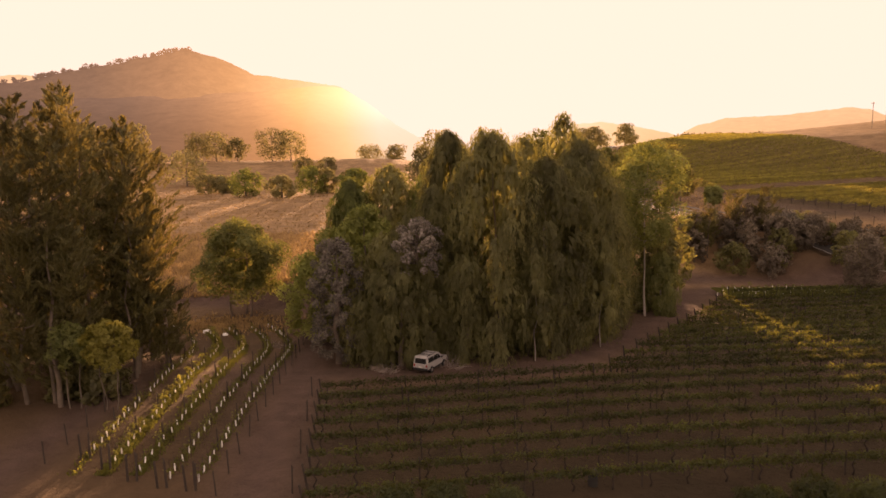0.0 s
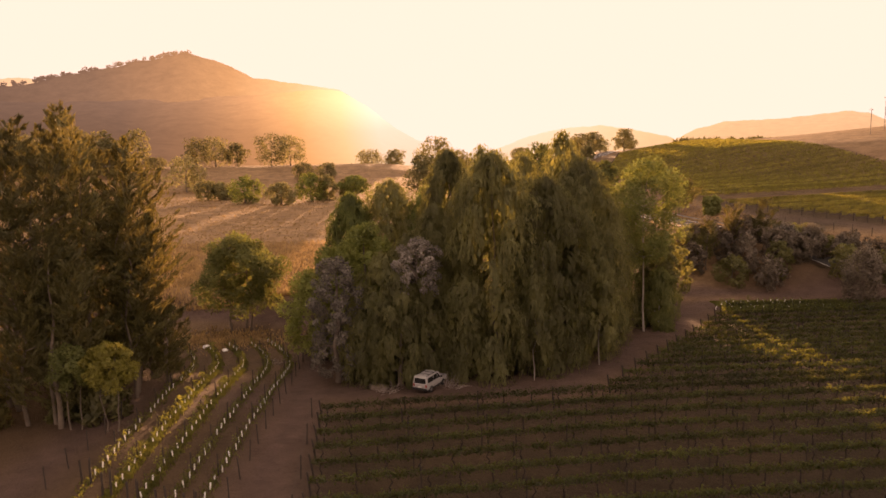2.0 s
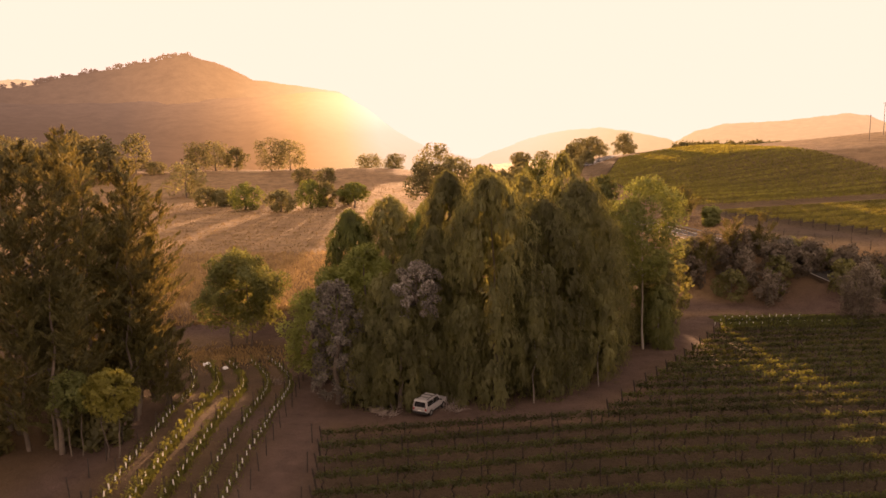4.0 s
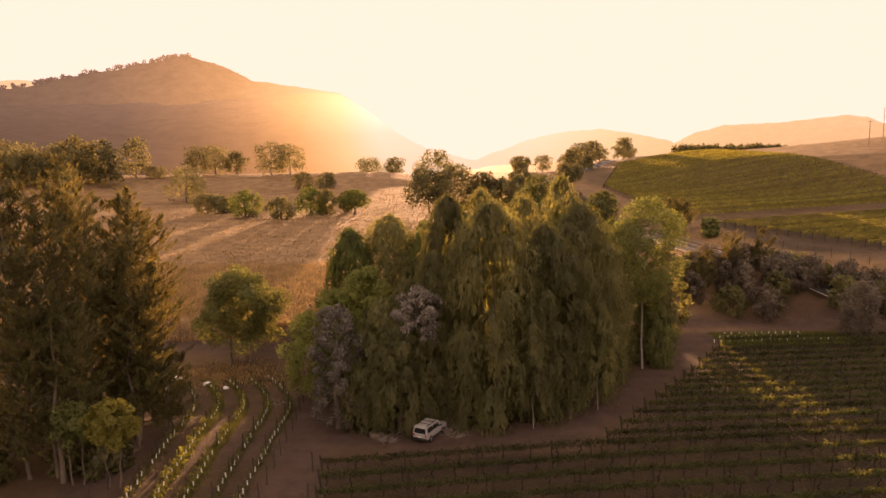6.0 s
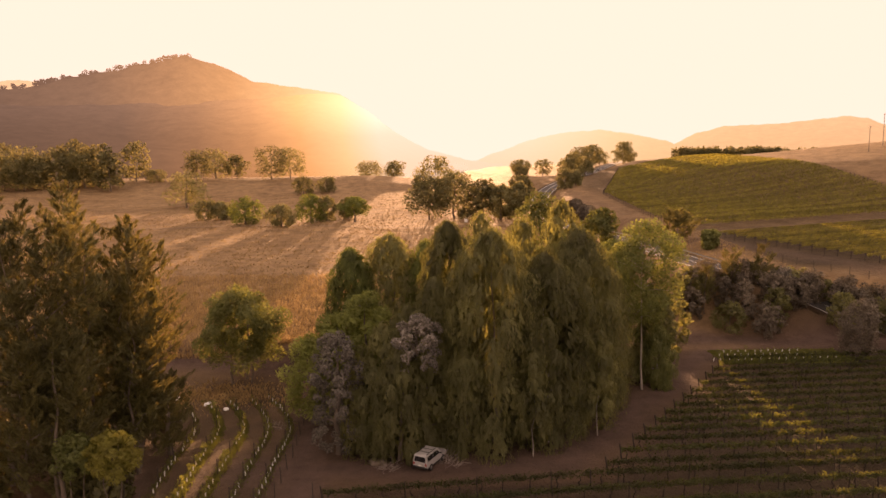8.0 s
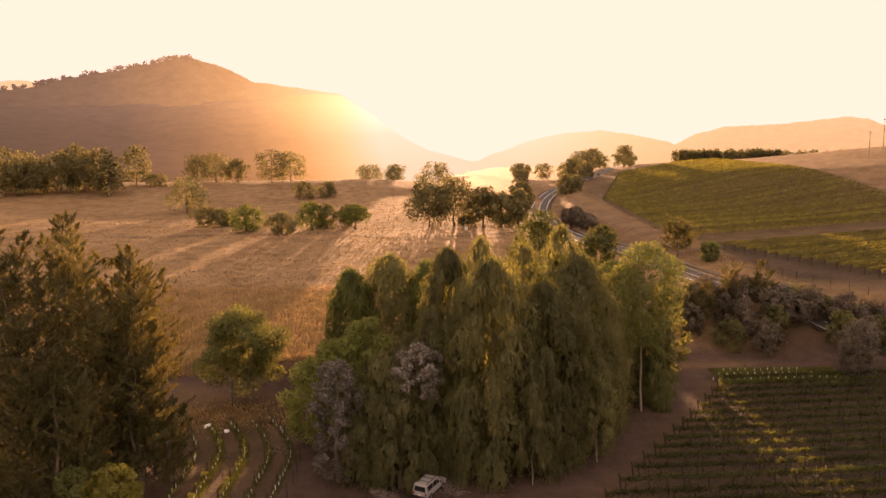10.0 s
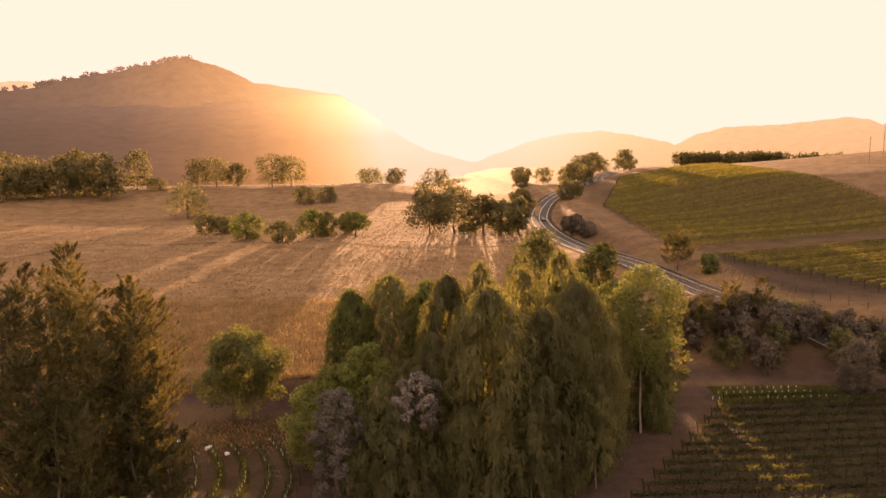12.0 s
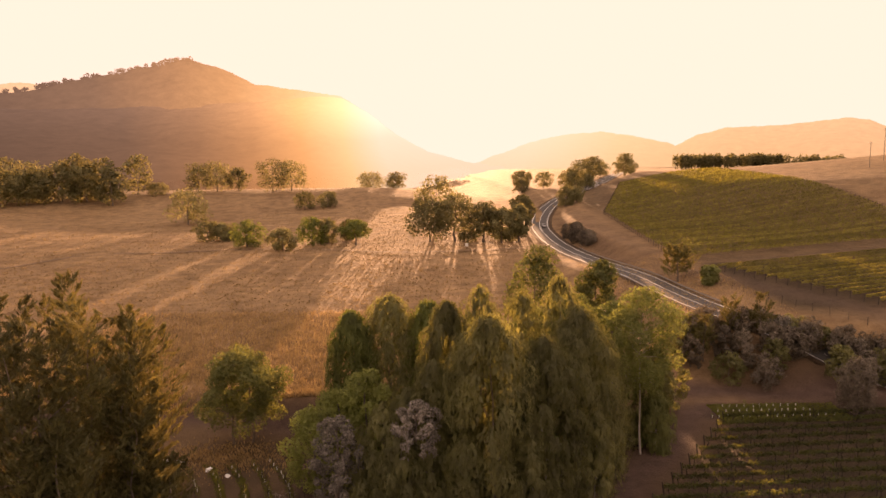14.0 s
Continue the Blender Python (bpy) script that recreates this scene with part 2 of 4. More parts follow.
def smooth_line(pts, n):
    """A smooth curve through ground points (Catmull-Rom)."""
    out = []
    p = [Vector((a, b)) for a, b in pts]
    for i in range(1, len(p) - 2):
        for j in range(n):
            u = j / n
            out.append(0.5 * ((2 * p[i]) + (p[i + 1] - p[i - 1]) * u + (2 * p[i - 1] - 5 * p[i] + 4 * p[i + 1] - p[i + 2]) * u * u + (3 * p[i] - p[i - 1] - 3 * p[i + 1] + p[i + 2]) * u ** 3))
    return out


LINE = smooth_line(ROAD, 12)

LINE_X, LINE_Y = np.array([q.x for q in LINE]), np.array([q.y for q in LINE])
LINE_Z = np.array([raw_land(q.x, q.y) for q in LINE])
LINE_Z = np.convolve(np.pad(LINE_Z, 8, mode="edge"), np.ones(17) / 17, mode="valid")


def land(x, y):
    """Height of the ground, with a level bench along the road."""
    z = raw_land(x, y)
    if x < 25 or x > 215 or y < 40:
        return z
    d = np.hypot(LINE_X - x, LINE_Y - y)
    i = int(d.argmin())
    w = ss(15.0, 6.5, float(d[i]))
    return z if w == 0 else z * (1 - w) + float(LINE_Z[i]) * w


def mesh_from(name, verts, faces, material, smooth=False):
    """A mesh from arrays: verts (n, 3), faces (m, k)."""
    verts, faces = np.asarray(verts, dtype=np.float32), np.asarray(faces, dtype=np.int32)
    me = bpy.data.meshes.new(name)
    k = faces.shape[1]
    me.vertices.add(len(verts))
    me.vertices.foreach_set("co", verts.ravel())
    me.loops.add(faces.size)
    me.loops.foreach_set("vertex_index", faces.ravel())
    me.polygons.add(len(faces))
    me.polygons.foreach_set("loop_start", np.arange(0, faces.size, k, dtype=np.int32))
    if smooth:
        me.polygons.foreach_set("use_smooth", np.ones(len(faces), dtype=bool))
    me.update(calc_edges=True)
    me.materials.append(material)
    return me


def part(name, me, parent=None, label=""):
    ob = new(name, me)
    if parent is not None:
        ob.parent = parent
    if label:
        ob["label"] = label
    return ob


def bm_mesh(name, bm, material, smooth=False):
    me = bpy.data.meshes.new(name)
    if smooth:
        for f in bm.faces:
            f.smooth = True
    bm.to_mesh(me)
    bm.free()
    me.materials.append(material)
    return me


def thing(name, x, y, z, label, category, group="", turn=0.0):
    e = new(name)
    e.empty_display_size = 0.3
    e.matrix_basis = pose(x, y, z, 0, 0, turn)
    return tagged(e, label, category, group)


def spaced(lo, hi, fine_lo, fine_hi, step, grow):
    """Coordinates that are even inside a stretch and widen outside it."""
    mid = list(np.arange(fine_lo, fine_hi + 0.01, step))
    out, s, v = [], step, fine_hi
    while v < hi:
        s *= grow
        v += s
        out.append(min(v, hi))
    left, s, v = [], step, fine_lo
    while v > lo:
        s *= grow
        v -= s
        left.append(max(v, lo))
    return left[::-1] + mid + out


def wavy(x, y, s):
    return noise.noise((x * s, y * s, 3.7))


def track_dirt(x, y):
    """How bare the earth is: farm tracks, headlands and the strip under the trees."""
    w = 2.0 * wavy(x, y, 0.12)
    lane = bell(x + 13.2 + 0.08 * (y - 50), w * 0.4, 3.2) * ss(98, 86, y)
    edge = 14.9 + (y - 59.3) * 0.72
    diag = bell(x - edge + 5.5, w, 4.6) * ss(56, 62, y) * ss(112, 100, y) if y > 50 else 0.0
    head = bell(y, 62.5 + w, 4.2) * ss(20, 8, x) * ss(-34, -14, x)
    back_lane = bell(y, 108 - 0.1 * (x - 50) + w, 4.2) * ss(30, 42, x)
    left = bell(x, -30.5 - 0.06 * (y - 50) + w, 3.2) * ss(75, 60, y)
    verge = 0.45 * bell(x, 76.0 - 0.5 * (y - 156) + w, 6.5) * ss(112, 124, y) * ss(196, 180, y) if y < 200 else 0.0
    verge2 = 0.3 * bell(x, 58 + w, 9) * ss(176, 200, y) * ss(330, 290, y)
    bank = bell(y, 100.5 + 3 * math.sin(x * 0.11), 3.6) * ss(-10, -18, x)
    grove = 0.8 * bell(x, 4, 22) * bell(y, 72, 14)
    return min(1.0, max(lane, diag, head, back_lane, left, verge, verge2, grove, bank))


def build_ground():
    xs = spaced(-4200, 4200, -75, 110, 1.5, 1.09)
    ys = spaced(-2500, 4600, 25, 135, 1.2, 1.05)
    verts, zone = [], []
    for y in ys:
        for x in xs:
            r = math.hypot(x, y)
            z = land(x, y) + 0.12 * wavy(x, y, 0.3) * ss(20, 60, r)
            z += 0.5 * wavy(x, y, 0.03) * ss(110, 200, y) * ss(40, 20, x)
            verts.append((x, y, z))
            dry = max(ss(100, 108, y) * ss(70, 40, x), 0.15 + 0.25 * wavy(x, y, 0.05))
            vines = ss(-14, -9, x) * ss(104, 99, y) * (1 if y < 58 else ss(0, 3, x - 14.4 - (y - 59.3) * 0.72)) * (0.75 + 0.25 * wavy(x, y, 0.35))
            dry = max(dry, 0.85 * ss(112, 125, y) * ss(40, 60, x))
            # The slope block gets more of the dark tone, so row gaps read darker.
            hill = ss(66, 76, x) * ss(184, 174, x) * ss(124, 140, y) * ss(480, 420, y) * (0.85 if y < 186 else 0.55)
            block = 0.5 * ss(-31, -28, x) * ss(-14.5, -16.5, x) * ss(40, 46, y) * ss(96, 88, y) * (0.7 + 0.6 * wavy(x, y, 0.4))
            lawn = 0.9 * ss(97, 99, y) * ss(106, 102, y) * ss(36, 42, x)
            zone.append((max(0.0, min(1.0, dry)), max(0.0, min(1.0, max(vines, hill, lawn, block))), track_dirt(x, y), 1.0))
    n, m = len(xs), len(ys)
    faces = [(j * n + i, j * n + i + 1, (j + 1) * n + i + 1, (j + 1) * n + i) for j in range(m - 1) for i in range(n - 1)]
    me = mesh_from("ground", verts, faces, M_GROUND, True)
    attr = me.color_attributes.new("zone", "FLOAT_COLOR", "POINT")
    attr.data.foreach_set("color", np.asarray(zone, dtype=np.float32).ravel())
    tagged(new("ground", me), "dry brown farmland with bare tracks and straw-coloured paddock", "ground", kind="structure")


build_ground()


def hill_range(name, az, el, dist, depth, material, label, rough=1.0):
    """A range of hills whose skyline follows az (degrees right of straight ahead) and el (degrees up)."""
    verts, faces, na, nd = [], [], 220, 26
    for i in range(na):
        a = az[0] + (az[-1] - az[0]) * i / (na - 1)
        top = math.tan(radians(float(np.interp(a, az, el)))) * dist + 36
        for j in range(nd):
            u = j / (nd - 1)
            r = dist - depth * (1 - u)
            k = u ** 1.35 + 0.09 * math.sin(u * math.pi) * noise.noise((a * 0.25, u * 4, 7.0)) * rough
            x, y = math.sin(radians(a)) * r, math.cos(radians(a)) * r
            h = -5 + (top + 5) * k + rough * (7 * noise.noise((x * 0.012, y * 0.012, 1)) + 3 * noise.noise((x * 0.05, y * 0.05, 2))) * u
            verts.append((x, y, h))
    for i in range(na - 1):
        for j in range(nd - 1):
            faces.append((i * nd + j, (i + 1) * nd + j, (i + 1) * nd + j + 1, i * nd + j + 1))
    back_rows = len(verts)
    for i in range(na):
        x, y, z = verts[i * nd + nd - 1]
        verts.append((x * 1.25, y * 1.25, -20))
    for i in range(na - 1):
        faces.append((i * nd + nd - 1, (i + 1) * nd + nd - 1, back_rows + i + 1, back_rows + i))
    me = mesh_from(name, verts, faces, material, True)
    return tagged(new(name, me), label, "hill", kind="structure")


RIDGE_AZ = [-60, -50, -40, -33.6, -31.5, -29.3, -26.2, -22.8, -21.1, -18.6, -15.6, -12.7, -8.95, -6.6, -4.25, -1.4, 2, 6]
RIDGE_EL = [4.5, 5.2, 5.4, 5.85, 6.2, 6.9, 7.55, 8.45, 8.9, 8.35, 7.15, 6.74, 6.22, 4.96, 3.14, 1.5, 0.6, 0.1]
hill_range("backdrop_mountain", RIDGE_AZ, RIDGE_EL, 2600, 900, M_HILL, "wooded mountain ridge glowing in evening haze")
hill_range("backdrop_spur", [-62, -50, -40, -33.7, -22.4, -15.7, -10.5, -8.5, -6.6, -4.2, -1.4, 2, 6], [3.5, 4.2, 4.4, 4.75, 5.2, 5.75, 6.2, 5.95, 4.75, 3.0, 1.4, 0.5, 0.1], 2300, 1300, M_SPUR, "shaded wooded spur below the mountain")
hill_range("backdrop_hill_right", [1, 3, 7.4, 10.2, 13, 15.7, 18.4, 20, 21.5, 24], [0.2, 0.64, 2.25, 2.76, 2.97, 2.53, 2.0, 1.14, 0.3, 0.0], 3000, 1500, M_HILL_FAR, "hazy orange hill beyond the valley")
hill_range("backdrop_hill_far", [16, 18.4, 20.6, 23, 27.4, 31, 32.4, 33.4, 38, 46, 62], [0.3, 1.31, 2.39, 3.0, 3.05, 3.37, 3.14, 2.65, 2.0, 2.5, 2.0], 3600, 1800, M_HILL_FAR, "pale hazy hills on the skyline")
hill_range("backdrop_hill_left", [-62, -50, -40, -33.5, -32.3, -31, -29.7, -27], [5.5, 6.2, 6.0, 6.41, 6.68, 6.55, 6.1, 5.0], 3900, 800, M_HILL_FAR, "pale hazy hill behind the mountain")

# ---- trees ----


def leaves(rng, pos, way, length, width, face=None):
    """Rhombic leaf sprays at pos along way, turned at random about it or facing about the way of face."""
    n = len(pos)
    way = way / np.maximum(np.linalg.norm(way, axis=1, keepdims=True), 1e-6)
    side = np.cross(way, rng.normal(size=(n, 3)) if face is None else face + 0.4 * rng.normal(size=(n, 3)))
    side /= np.maximum(np.linalg.norm(side, axis=1, keepdims=True), 1e-6)
    ln, wd = length[:, None], width[:, None]
    v = np.stack([pos - way * ln * 0.5, pos + side * wd * 0.5, pos + way * ln * 0.5, pos - side * wd * 0.5], axis=1).reshape(-1, 3)
    return v, np.arange(4 * n).reshape(-1, 4)


def crown_mesh(name, rng, lobes, count, size, slim, material):
    """Leaf sprays spread over the skins of many lobes (x, y, z, radius across, radius up)."""
    lobes = np.asarray(lobes)
    weight = lobes[:, 3] ** 1.6 * lobes[:, 4] ** 0.6
    pick = rng.choice(len(lobes), size=count, p=weight / weight.sum())
    d = rng.normal(size=(count, 3))
    d[:, 2] += 0.25
    d /= np.linalg.norm(d, axis=1, keepdims=True)
    reach = 1.02 - 0.5 * rng.random(count) ** 2.4 + 0.06 * rng.normal(size=count)
    L = lobes[pick]
    pos = L[:, :3] + d * reach[:, None] * np.stack([L[:, 3], L[:, 3], L[:, 4]], axis=1)
    way = d * 0.2 + rng.normal(size=(count, 3))
    ln = size * (0.55 + 0.9 * rng.random(count))
    out = pos - np.array([0.0, 0.0, float(np.average(lobes[:, 2], weights=weight)) * 0.8])
    out = 0.75 * d + out / np.maximum(np.linalg.norm(out, axis=1, keepdims=True), 1e-6)
    v, f = leaves(rng, pos, way, ln, ln * slim * (0.7 + 0.6 * rng.random(count)), out)
    return mesh_from(name, v, f, material)


def weeping_lobes(rng, h, spread, low, n, bulk, rag, lean, point):
    """Mounds of hanging foliage over a tall dome: x, y, z, radius, radius up. point: how early the dome draws in to its tip."""
    out = []
    for i in range(n):
        u = (1 - ((i + 0.5) / n) ** 1.3) * 0.985
        a = i * 2.39996 + rng.uniform(-0.4, 0.4)
        wide = spread * (1 - u ** point) ** 0.55 * (0.86 + 0.14 * min(1.0, u / 0.3)) * (1 + rag * rng.uniform(-0.28, 0.2))
        r = bulk * spread * rng.uniform(0.28, 0.42) * (0.9 + 0.2 * (1 - u))
        rr = max(0.0, wide - r * 0.75)
        z = h * (low + (1 - low) * u)
        out.append((math.cos(a) * rr + lean * z / h, math.sin(a) * rr, max(r * 0.5, z - r * (0.5 + 0.5 * u)), r, r * 0.95))
    return out


def weeping_crown(name, rng, lobes, count, size, slim, material):
    """Thin leaves in strands that run over each mound and hang from its rim."""
    L = np.asarray(lobes)
    n, k = len(L), 30
    away = np.arctan2(L[:, 1], L[:, 0])
    inner = np.hypot(L[:, 0], L[:, 1]) < L[:, 3] * 0.8
    turn = away[:, None] + np.where(inner[:, None], rng.uniform(-3.14, 3.14, (n, k)), 1.05 * rng.normal(size=(n, k)))
    swell = 0.86 + 0.26 * rng.random((n, k))
    skirt = L[:, 3:4] * (0.35 + 1.5 * rng.random((n, k)) ** 1.5)
    w = L[:, 3] ** 1.7
    pick = rng.choice(n, size=count, p=w / w.sum())
    strand = rng.integers(0, k, count)
    s = rng.random(count) ** 0.85
    a = turn[pick, strand] + 0.07 * rng.normal(size=count)
    phi = 0.12 + 1.5 * np.minimum(1.0, s / 0.68)
    r = L[pick, 3] * swell[pick, strand] * (1.0 - 0.22 * rng.random(count) ** 3)
    d = np.stack([np.cos(a) * np.sin(phi), np.sin(a) * np.sin(phi), np.cos(phi)], axis=1)
    pos = L[pick, :3] + d * r[:, None]
    pos[:, 2] -= skirt[pick, strand] * np.maximum(0.0, s - 0.62) / 0.38
    pos += 0.10 * rng.normal(size=(count, 3))
    down = np.stack([np.cos(a) * np.cos(phi), np.sin(a) * np.cos(phi), -np.sin(phi) - 0.5], axis=1)
    ln = size * (0.5 + rng.random(count))
    face = 0.8 * d + np.stack([np.cos(a), np.sin(a), np.full(count, 0.25)], axis=1) * 0.7
    # sparse large sprays deeper inside
    deep = rng.random(count) < 0.12
    pos[deep] = pos[deep] * (0.72, 0.72, 1.0) - (0, 0, 0.3)
    ln[deep] *= 2.4
    pos[:, 2] = np.maximum(pos[:, 2], 0.12)
    v, f = leaves(rng, pos, down + 0.28 * rng.normal(size=(count, 3)), ln, ln * slim * (0.7 + 0.6 * rng.random(count)) * np.where(deep, 1.6, 1.0), face)
    return mesh_from(name, v, f, material)


def sheoak_crown(name, rng, h, spread, low, count, size, slim, material):
    """Needle tufts that stand out and up from several upright leaders; also gives back some tuft tips."""
    lead = 5
    la = np.arange(lead) * 2.4 + rng.uniform(0, 6)
    lr = spread * np.array([0.05, 0.5, 0.55, 0.6, 0.62])
    lh = h * np.array([1.0, 0.97, 0.93, 0.86, 0.76]) * rng.uniform(0.94, 1.02, lead)
    n = count // 46
    pick = rng.choice(lead, size=n, p=[0.28, 0.2, 0.2, 0.16, 0.16])
    u = low + (1 - low) * rng.random(n) ** 0.9
    reach = spread * 0.74 * (1 - u ** 4) ** 0.8 * (0.62 + 0.38 * np.minimum(1.0, u / 0.45)) * (0.4 + 0.65 * rng.random(n)) + 0.75
    a = rng.uniform(0, 6.283, n)
    base = np.stack([np.cos(la[pick]) * lr[pick], np.sin(la[pick]) * lr[pick], lh[pick] * u], axis=1)
    arm = np.stack([np.cos(a) * reach, np.sin(a) * reach, 0.5 * reach + 0.35 + 0.5 * rng.random(n)], axis=1)
    b = np.repeat(np.arange(n), 46)
    t = 0.3 + 0.72 * rng.random(n * 46)
    j = rng.normal(size=(n * 46, 3))
    pos = base[b] + arm[b] * t[:, None] + j * (0.30 * (1.12 - t))[:, None]
    pos[:, 2] = np.maximum(pos[:, 2], 0.2)
    way = arm[b] / np.linalg.norm(arm[b], axis=1, keepdims=True) + (0, 0, 0.35) + 0.42 * rng.normal(size=(n * 46, 3))
    ln = size * (0.55 + 0.9 * rng.random(n * 46))
    v, f = leaves(rng, pos, way, ln, ln * slim * (0.7 + 0.6 * rng.random(n * 46)))
    tips = [(*(base[i] + arm[i] * 0.7), reach[i], 0.5) for i in range(0, n, 9)]
    return mesh_from(name, v, f, material), tips


def limb_mesh(name, path, radii, material, sides=7):
    """A tapered, bent limb along path."""
    verts, faces = [], []
    path = [Vector(p) for p in path]
    for i, p in enumerate(path):
        axis = (path[min(i + 1, len(path) - 1)] - path[max(i - 1, 0)]).normalized()
        u = axis.cross(Vector((0.31, 0.95, 0.05))).normalized()
        w = axis.cross(u)
        for k in range(sides):
            a = 2 * math.pi * k / sides
            verts.append(p + (u * math.cos(a) + w * math.sin(a)) * radii[i])
    for i in range(len(path) - 1):
        for k in range(sides):
            k2 = (k + 1) % sides
            faces.append((i * sides + k, i * sides + k2, (i + 1) * sides + k2, (i + 1) * sides + k))
    return mesh_from(name, [tuple(v) for v in verts], faces, material, True)


def bent(rng, a, b, n, sway):
    a, b = np.asarray(a, float), np.asarray(b, float)
    pts = [a + (b - a) * i / n for i in range(n + 1)]
    return [tuple(p + (rng.normal(size=3) * sway * (1, 1, 0.3) if 0 < i < n else 0)) for i, p in enumerate(pts)]


def tree(seed, x, y, h, spread, label, leaf, bark=None, style="weep", low=0.15, count=6000, size=0.5, slim=0.3,
         lobes=26, top=0.55, trunks=1, girth=0.28, name="tree", category="tree", group="", z=None, limbs=5, lean=0.0, rag=0.0, bulk=1.0):
    """A tree at (x, y): h high, spread its crown's radius, low where the crown begins, top how wide it stays at its foot (weeping: towards its tip)."""
    rng = np.random.default_rng(seed)
    bark = bark or M_BARK
    z0 = land(x, y) - 0.1 if z is None else z
    root = thing(name, x, y, z0, label, category, group, turn=float(rng.uniform(0, 360)))
    made, tips = [], []
    mid, half = h * (low + 1) / 2, h * (1 - low) / 2
    if style == "weep":
        made = weeping_lobes(rng, h, spread, low, lobes, bulk, rag, lean, top)
        crown = weeping_crown("crown", rng, made, count, size, slim, leaf)
    elif style == "spray":
        crown, made = sheoak_crown("crown", rng, h, spread, low, count, size, slim, leaf)
    else:
        for i in range(lobes):
            c = 1 - 1.93 * (i + 0.5) / lobes
            a = i * 2.39996 + rng.uniform(-0.5, 0.5)
            ring = math.sqrt(max(0.0, 1 - c * c))
            if c < 0:
                ring = max(ring, top)
            k = rng.uniform(0.5, 0.86) + rag * rng.uniform(-0.2, 0.22)
            r = bulk * (1 - 0.3 * rag * rng.random()) * spread * rng.uniform(0.2, 0.36)
            up = r * rng.uniform(0.75, 1.05)
            zz = mid + half * c * (0.92 if c < 0 else 0.8)
            made.append((math.cos(a) * ring * spread * k + lean * zz / h, math.sin(a) * ring * spread * k, max(up * 0.6, min(zz, h - up * 0.95)), r, up))
        crown = crown_mesh("crown", rng, made, count, size, slim, leaf)
    for i in range(trunks):
        a = 2 * math.pi * i / trunks + rng.uniform(0, 1)
        off = 0.0 if trunks == 1 else spread * 0.22
        foot = (math.cos(a) * off, math.sin(a) * off, -0.3)
        tip = (math.cos(a) * off * 1.8 + lean * 0.8, math.sin(a) * off * 1.8, h * 0.86)
        path = bent(rng, foot, tip, 6, h * 0.015)
        g = girth * (0.8 + 0.4 * rng.random())
        stem = part("trunk", limb_mesh("trunk", path, [g * (1.25 if k == 0 else 1.0 - 0.135 * k) for k in range(7)], bark, 9), root)
        tips.append((path, stem))
    order = sorted(made, key=lambda q: -q[3])[:limbs]
    for k, q in enumerate(order):
        path, stem = tips[k % len(tips)]
        lower = [p for p in path if p[2] < q[2]] or [path[0]]
        start = lower[-1]
        pts = bent(rng, start, q[:3], 4, 0.15)
        part("limb", limb_mesh("limb", pts, [girth * f for f in (0.42, 0.33, 0.25, 0.17, 0.08)], bark, 6), stem)
    part("crown", crown, root)
    return root


W_GUM = "tall weeping gum tree with drooping olive foliage in dense grove"
TREES = [
    # x, y, height, spread
    (4.9, 67.4, 23.6, 5.5), (10.6, 68.6, 20.8, 4.6), (15.4, 74.2, 23.0, 5.2), (0.4, 73.0, 24.4, 3.7), (-1.0, 69.6, 18.4, 3.0), (-3.8, 69.8, 15.4, 2.9),
    (13.8, 77.5, 26.4, 3.2), (9.5, 80.0, 24.4, 3.9), (4.4, 79.5, 25.2, 3.8), (19.8, 80.6, 18.0, 3.6), (-5.0, 74.0, 13.0, 3.2), (2.0, 66.6, 11.0, 3.0), (12.8, 70.2, 11.0, 2.8), (17.4, 77.6, 12.0, 2.8),
]
for i, (x, y, h, r) in enumerate(TREES):
    tree(100 + i, x, y, h, r, W_GUM, M_GUM, M_PALE if i in (1, 3) else M_BARK, "weep", 0.03, (32000 if y < 76 else 10000) if h > 15 else 10000, 0.38, 0.21, 54, 5.0, group="gum grove", name="gum_tree", girth=0.17)
for i, (x, y, h) in enumerate([(8.7, 63.9, 11.0), (16.4, 69.2, 12.0)]):
    tree(125 + i, x, y, h, 1.9, "slender gum with a bare pale trunk before the grove", M_GUM, M_PALE, "weep", 0.27, 5500, 0.4, 0.22, 26, 4.0, group="slender gums", name="gum_tree", girth=0.065)
# white-trunked gum at the grove's edge
tree(130, 26.2, 86.0, 23.6, 6.0, "gum tree with bare white trunk and sunlit yellow-green foliage", M_LIME, M_PALE, "round", 0.36, 15000, 0.36, 0.42, 64, 0.5, name="gum_tree", girth=0.115, limbs=18, rag=1.0, bulk=0.85)
tree(131, 28.8, 88.0, 8.5, 2.8, "young gum tree beside the farm track", M_PEPPER, M_PALE, "weep", 0.08, 7000, 0.4, 0.24, 26, 4.0, name="gum_tree", girth=0.14)
# trees behind the grove, lit from behind
# The 12.5 m gum is added to narrow the sunlight onto the vines.
for i, (x, y, h, r) in enumerate([(17.5, 91, 22.5, 4.5), (24, 94, 20.5, 4.5), (30.5, 95, 12.5, 3.4), (12, 95, 20.5, 4.2), (5, 92, 20.0, 4.0)]):
    tree(140 + i, x, y, h, r, "gum tree with bright backlit leaves behind the grove", M_LIME if h > 15 else M_GUM, M_BARK, "round", 0.15, 11000, 0.4, 0.45, 50, 0.85, group="backlit gums", name="gum_tree", rag=0.7)
for i, (x, y, h, r) in enumerate([(15.6, 110, 26.0, 5.6), (26.6, 113, 23.2, 4.8)]):
    tree(148 + i, x, y, h, r, "dark dense gum tree between the grove and the road", M_PEPPER, M_BARK, "round", 0.05, 10000, 0.55, 0.5, 50, 0.9, group="dark road gums", name="gum_tree")
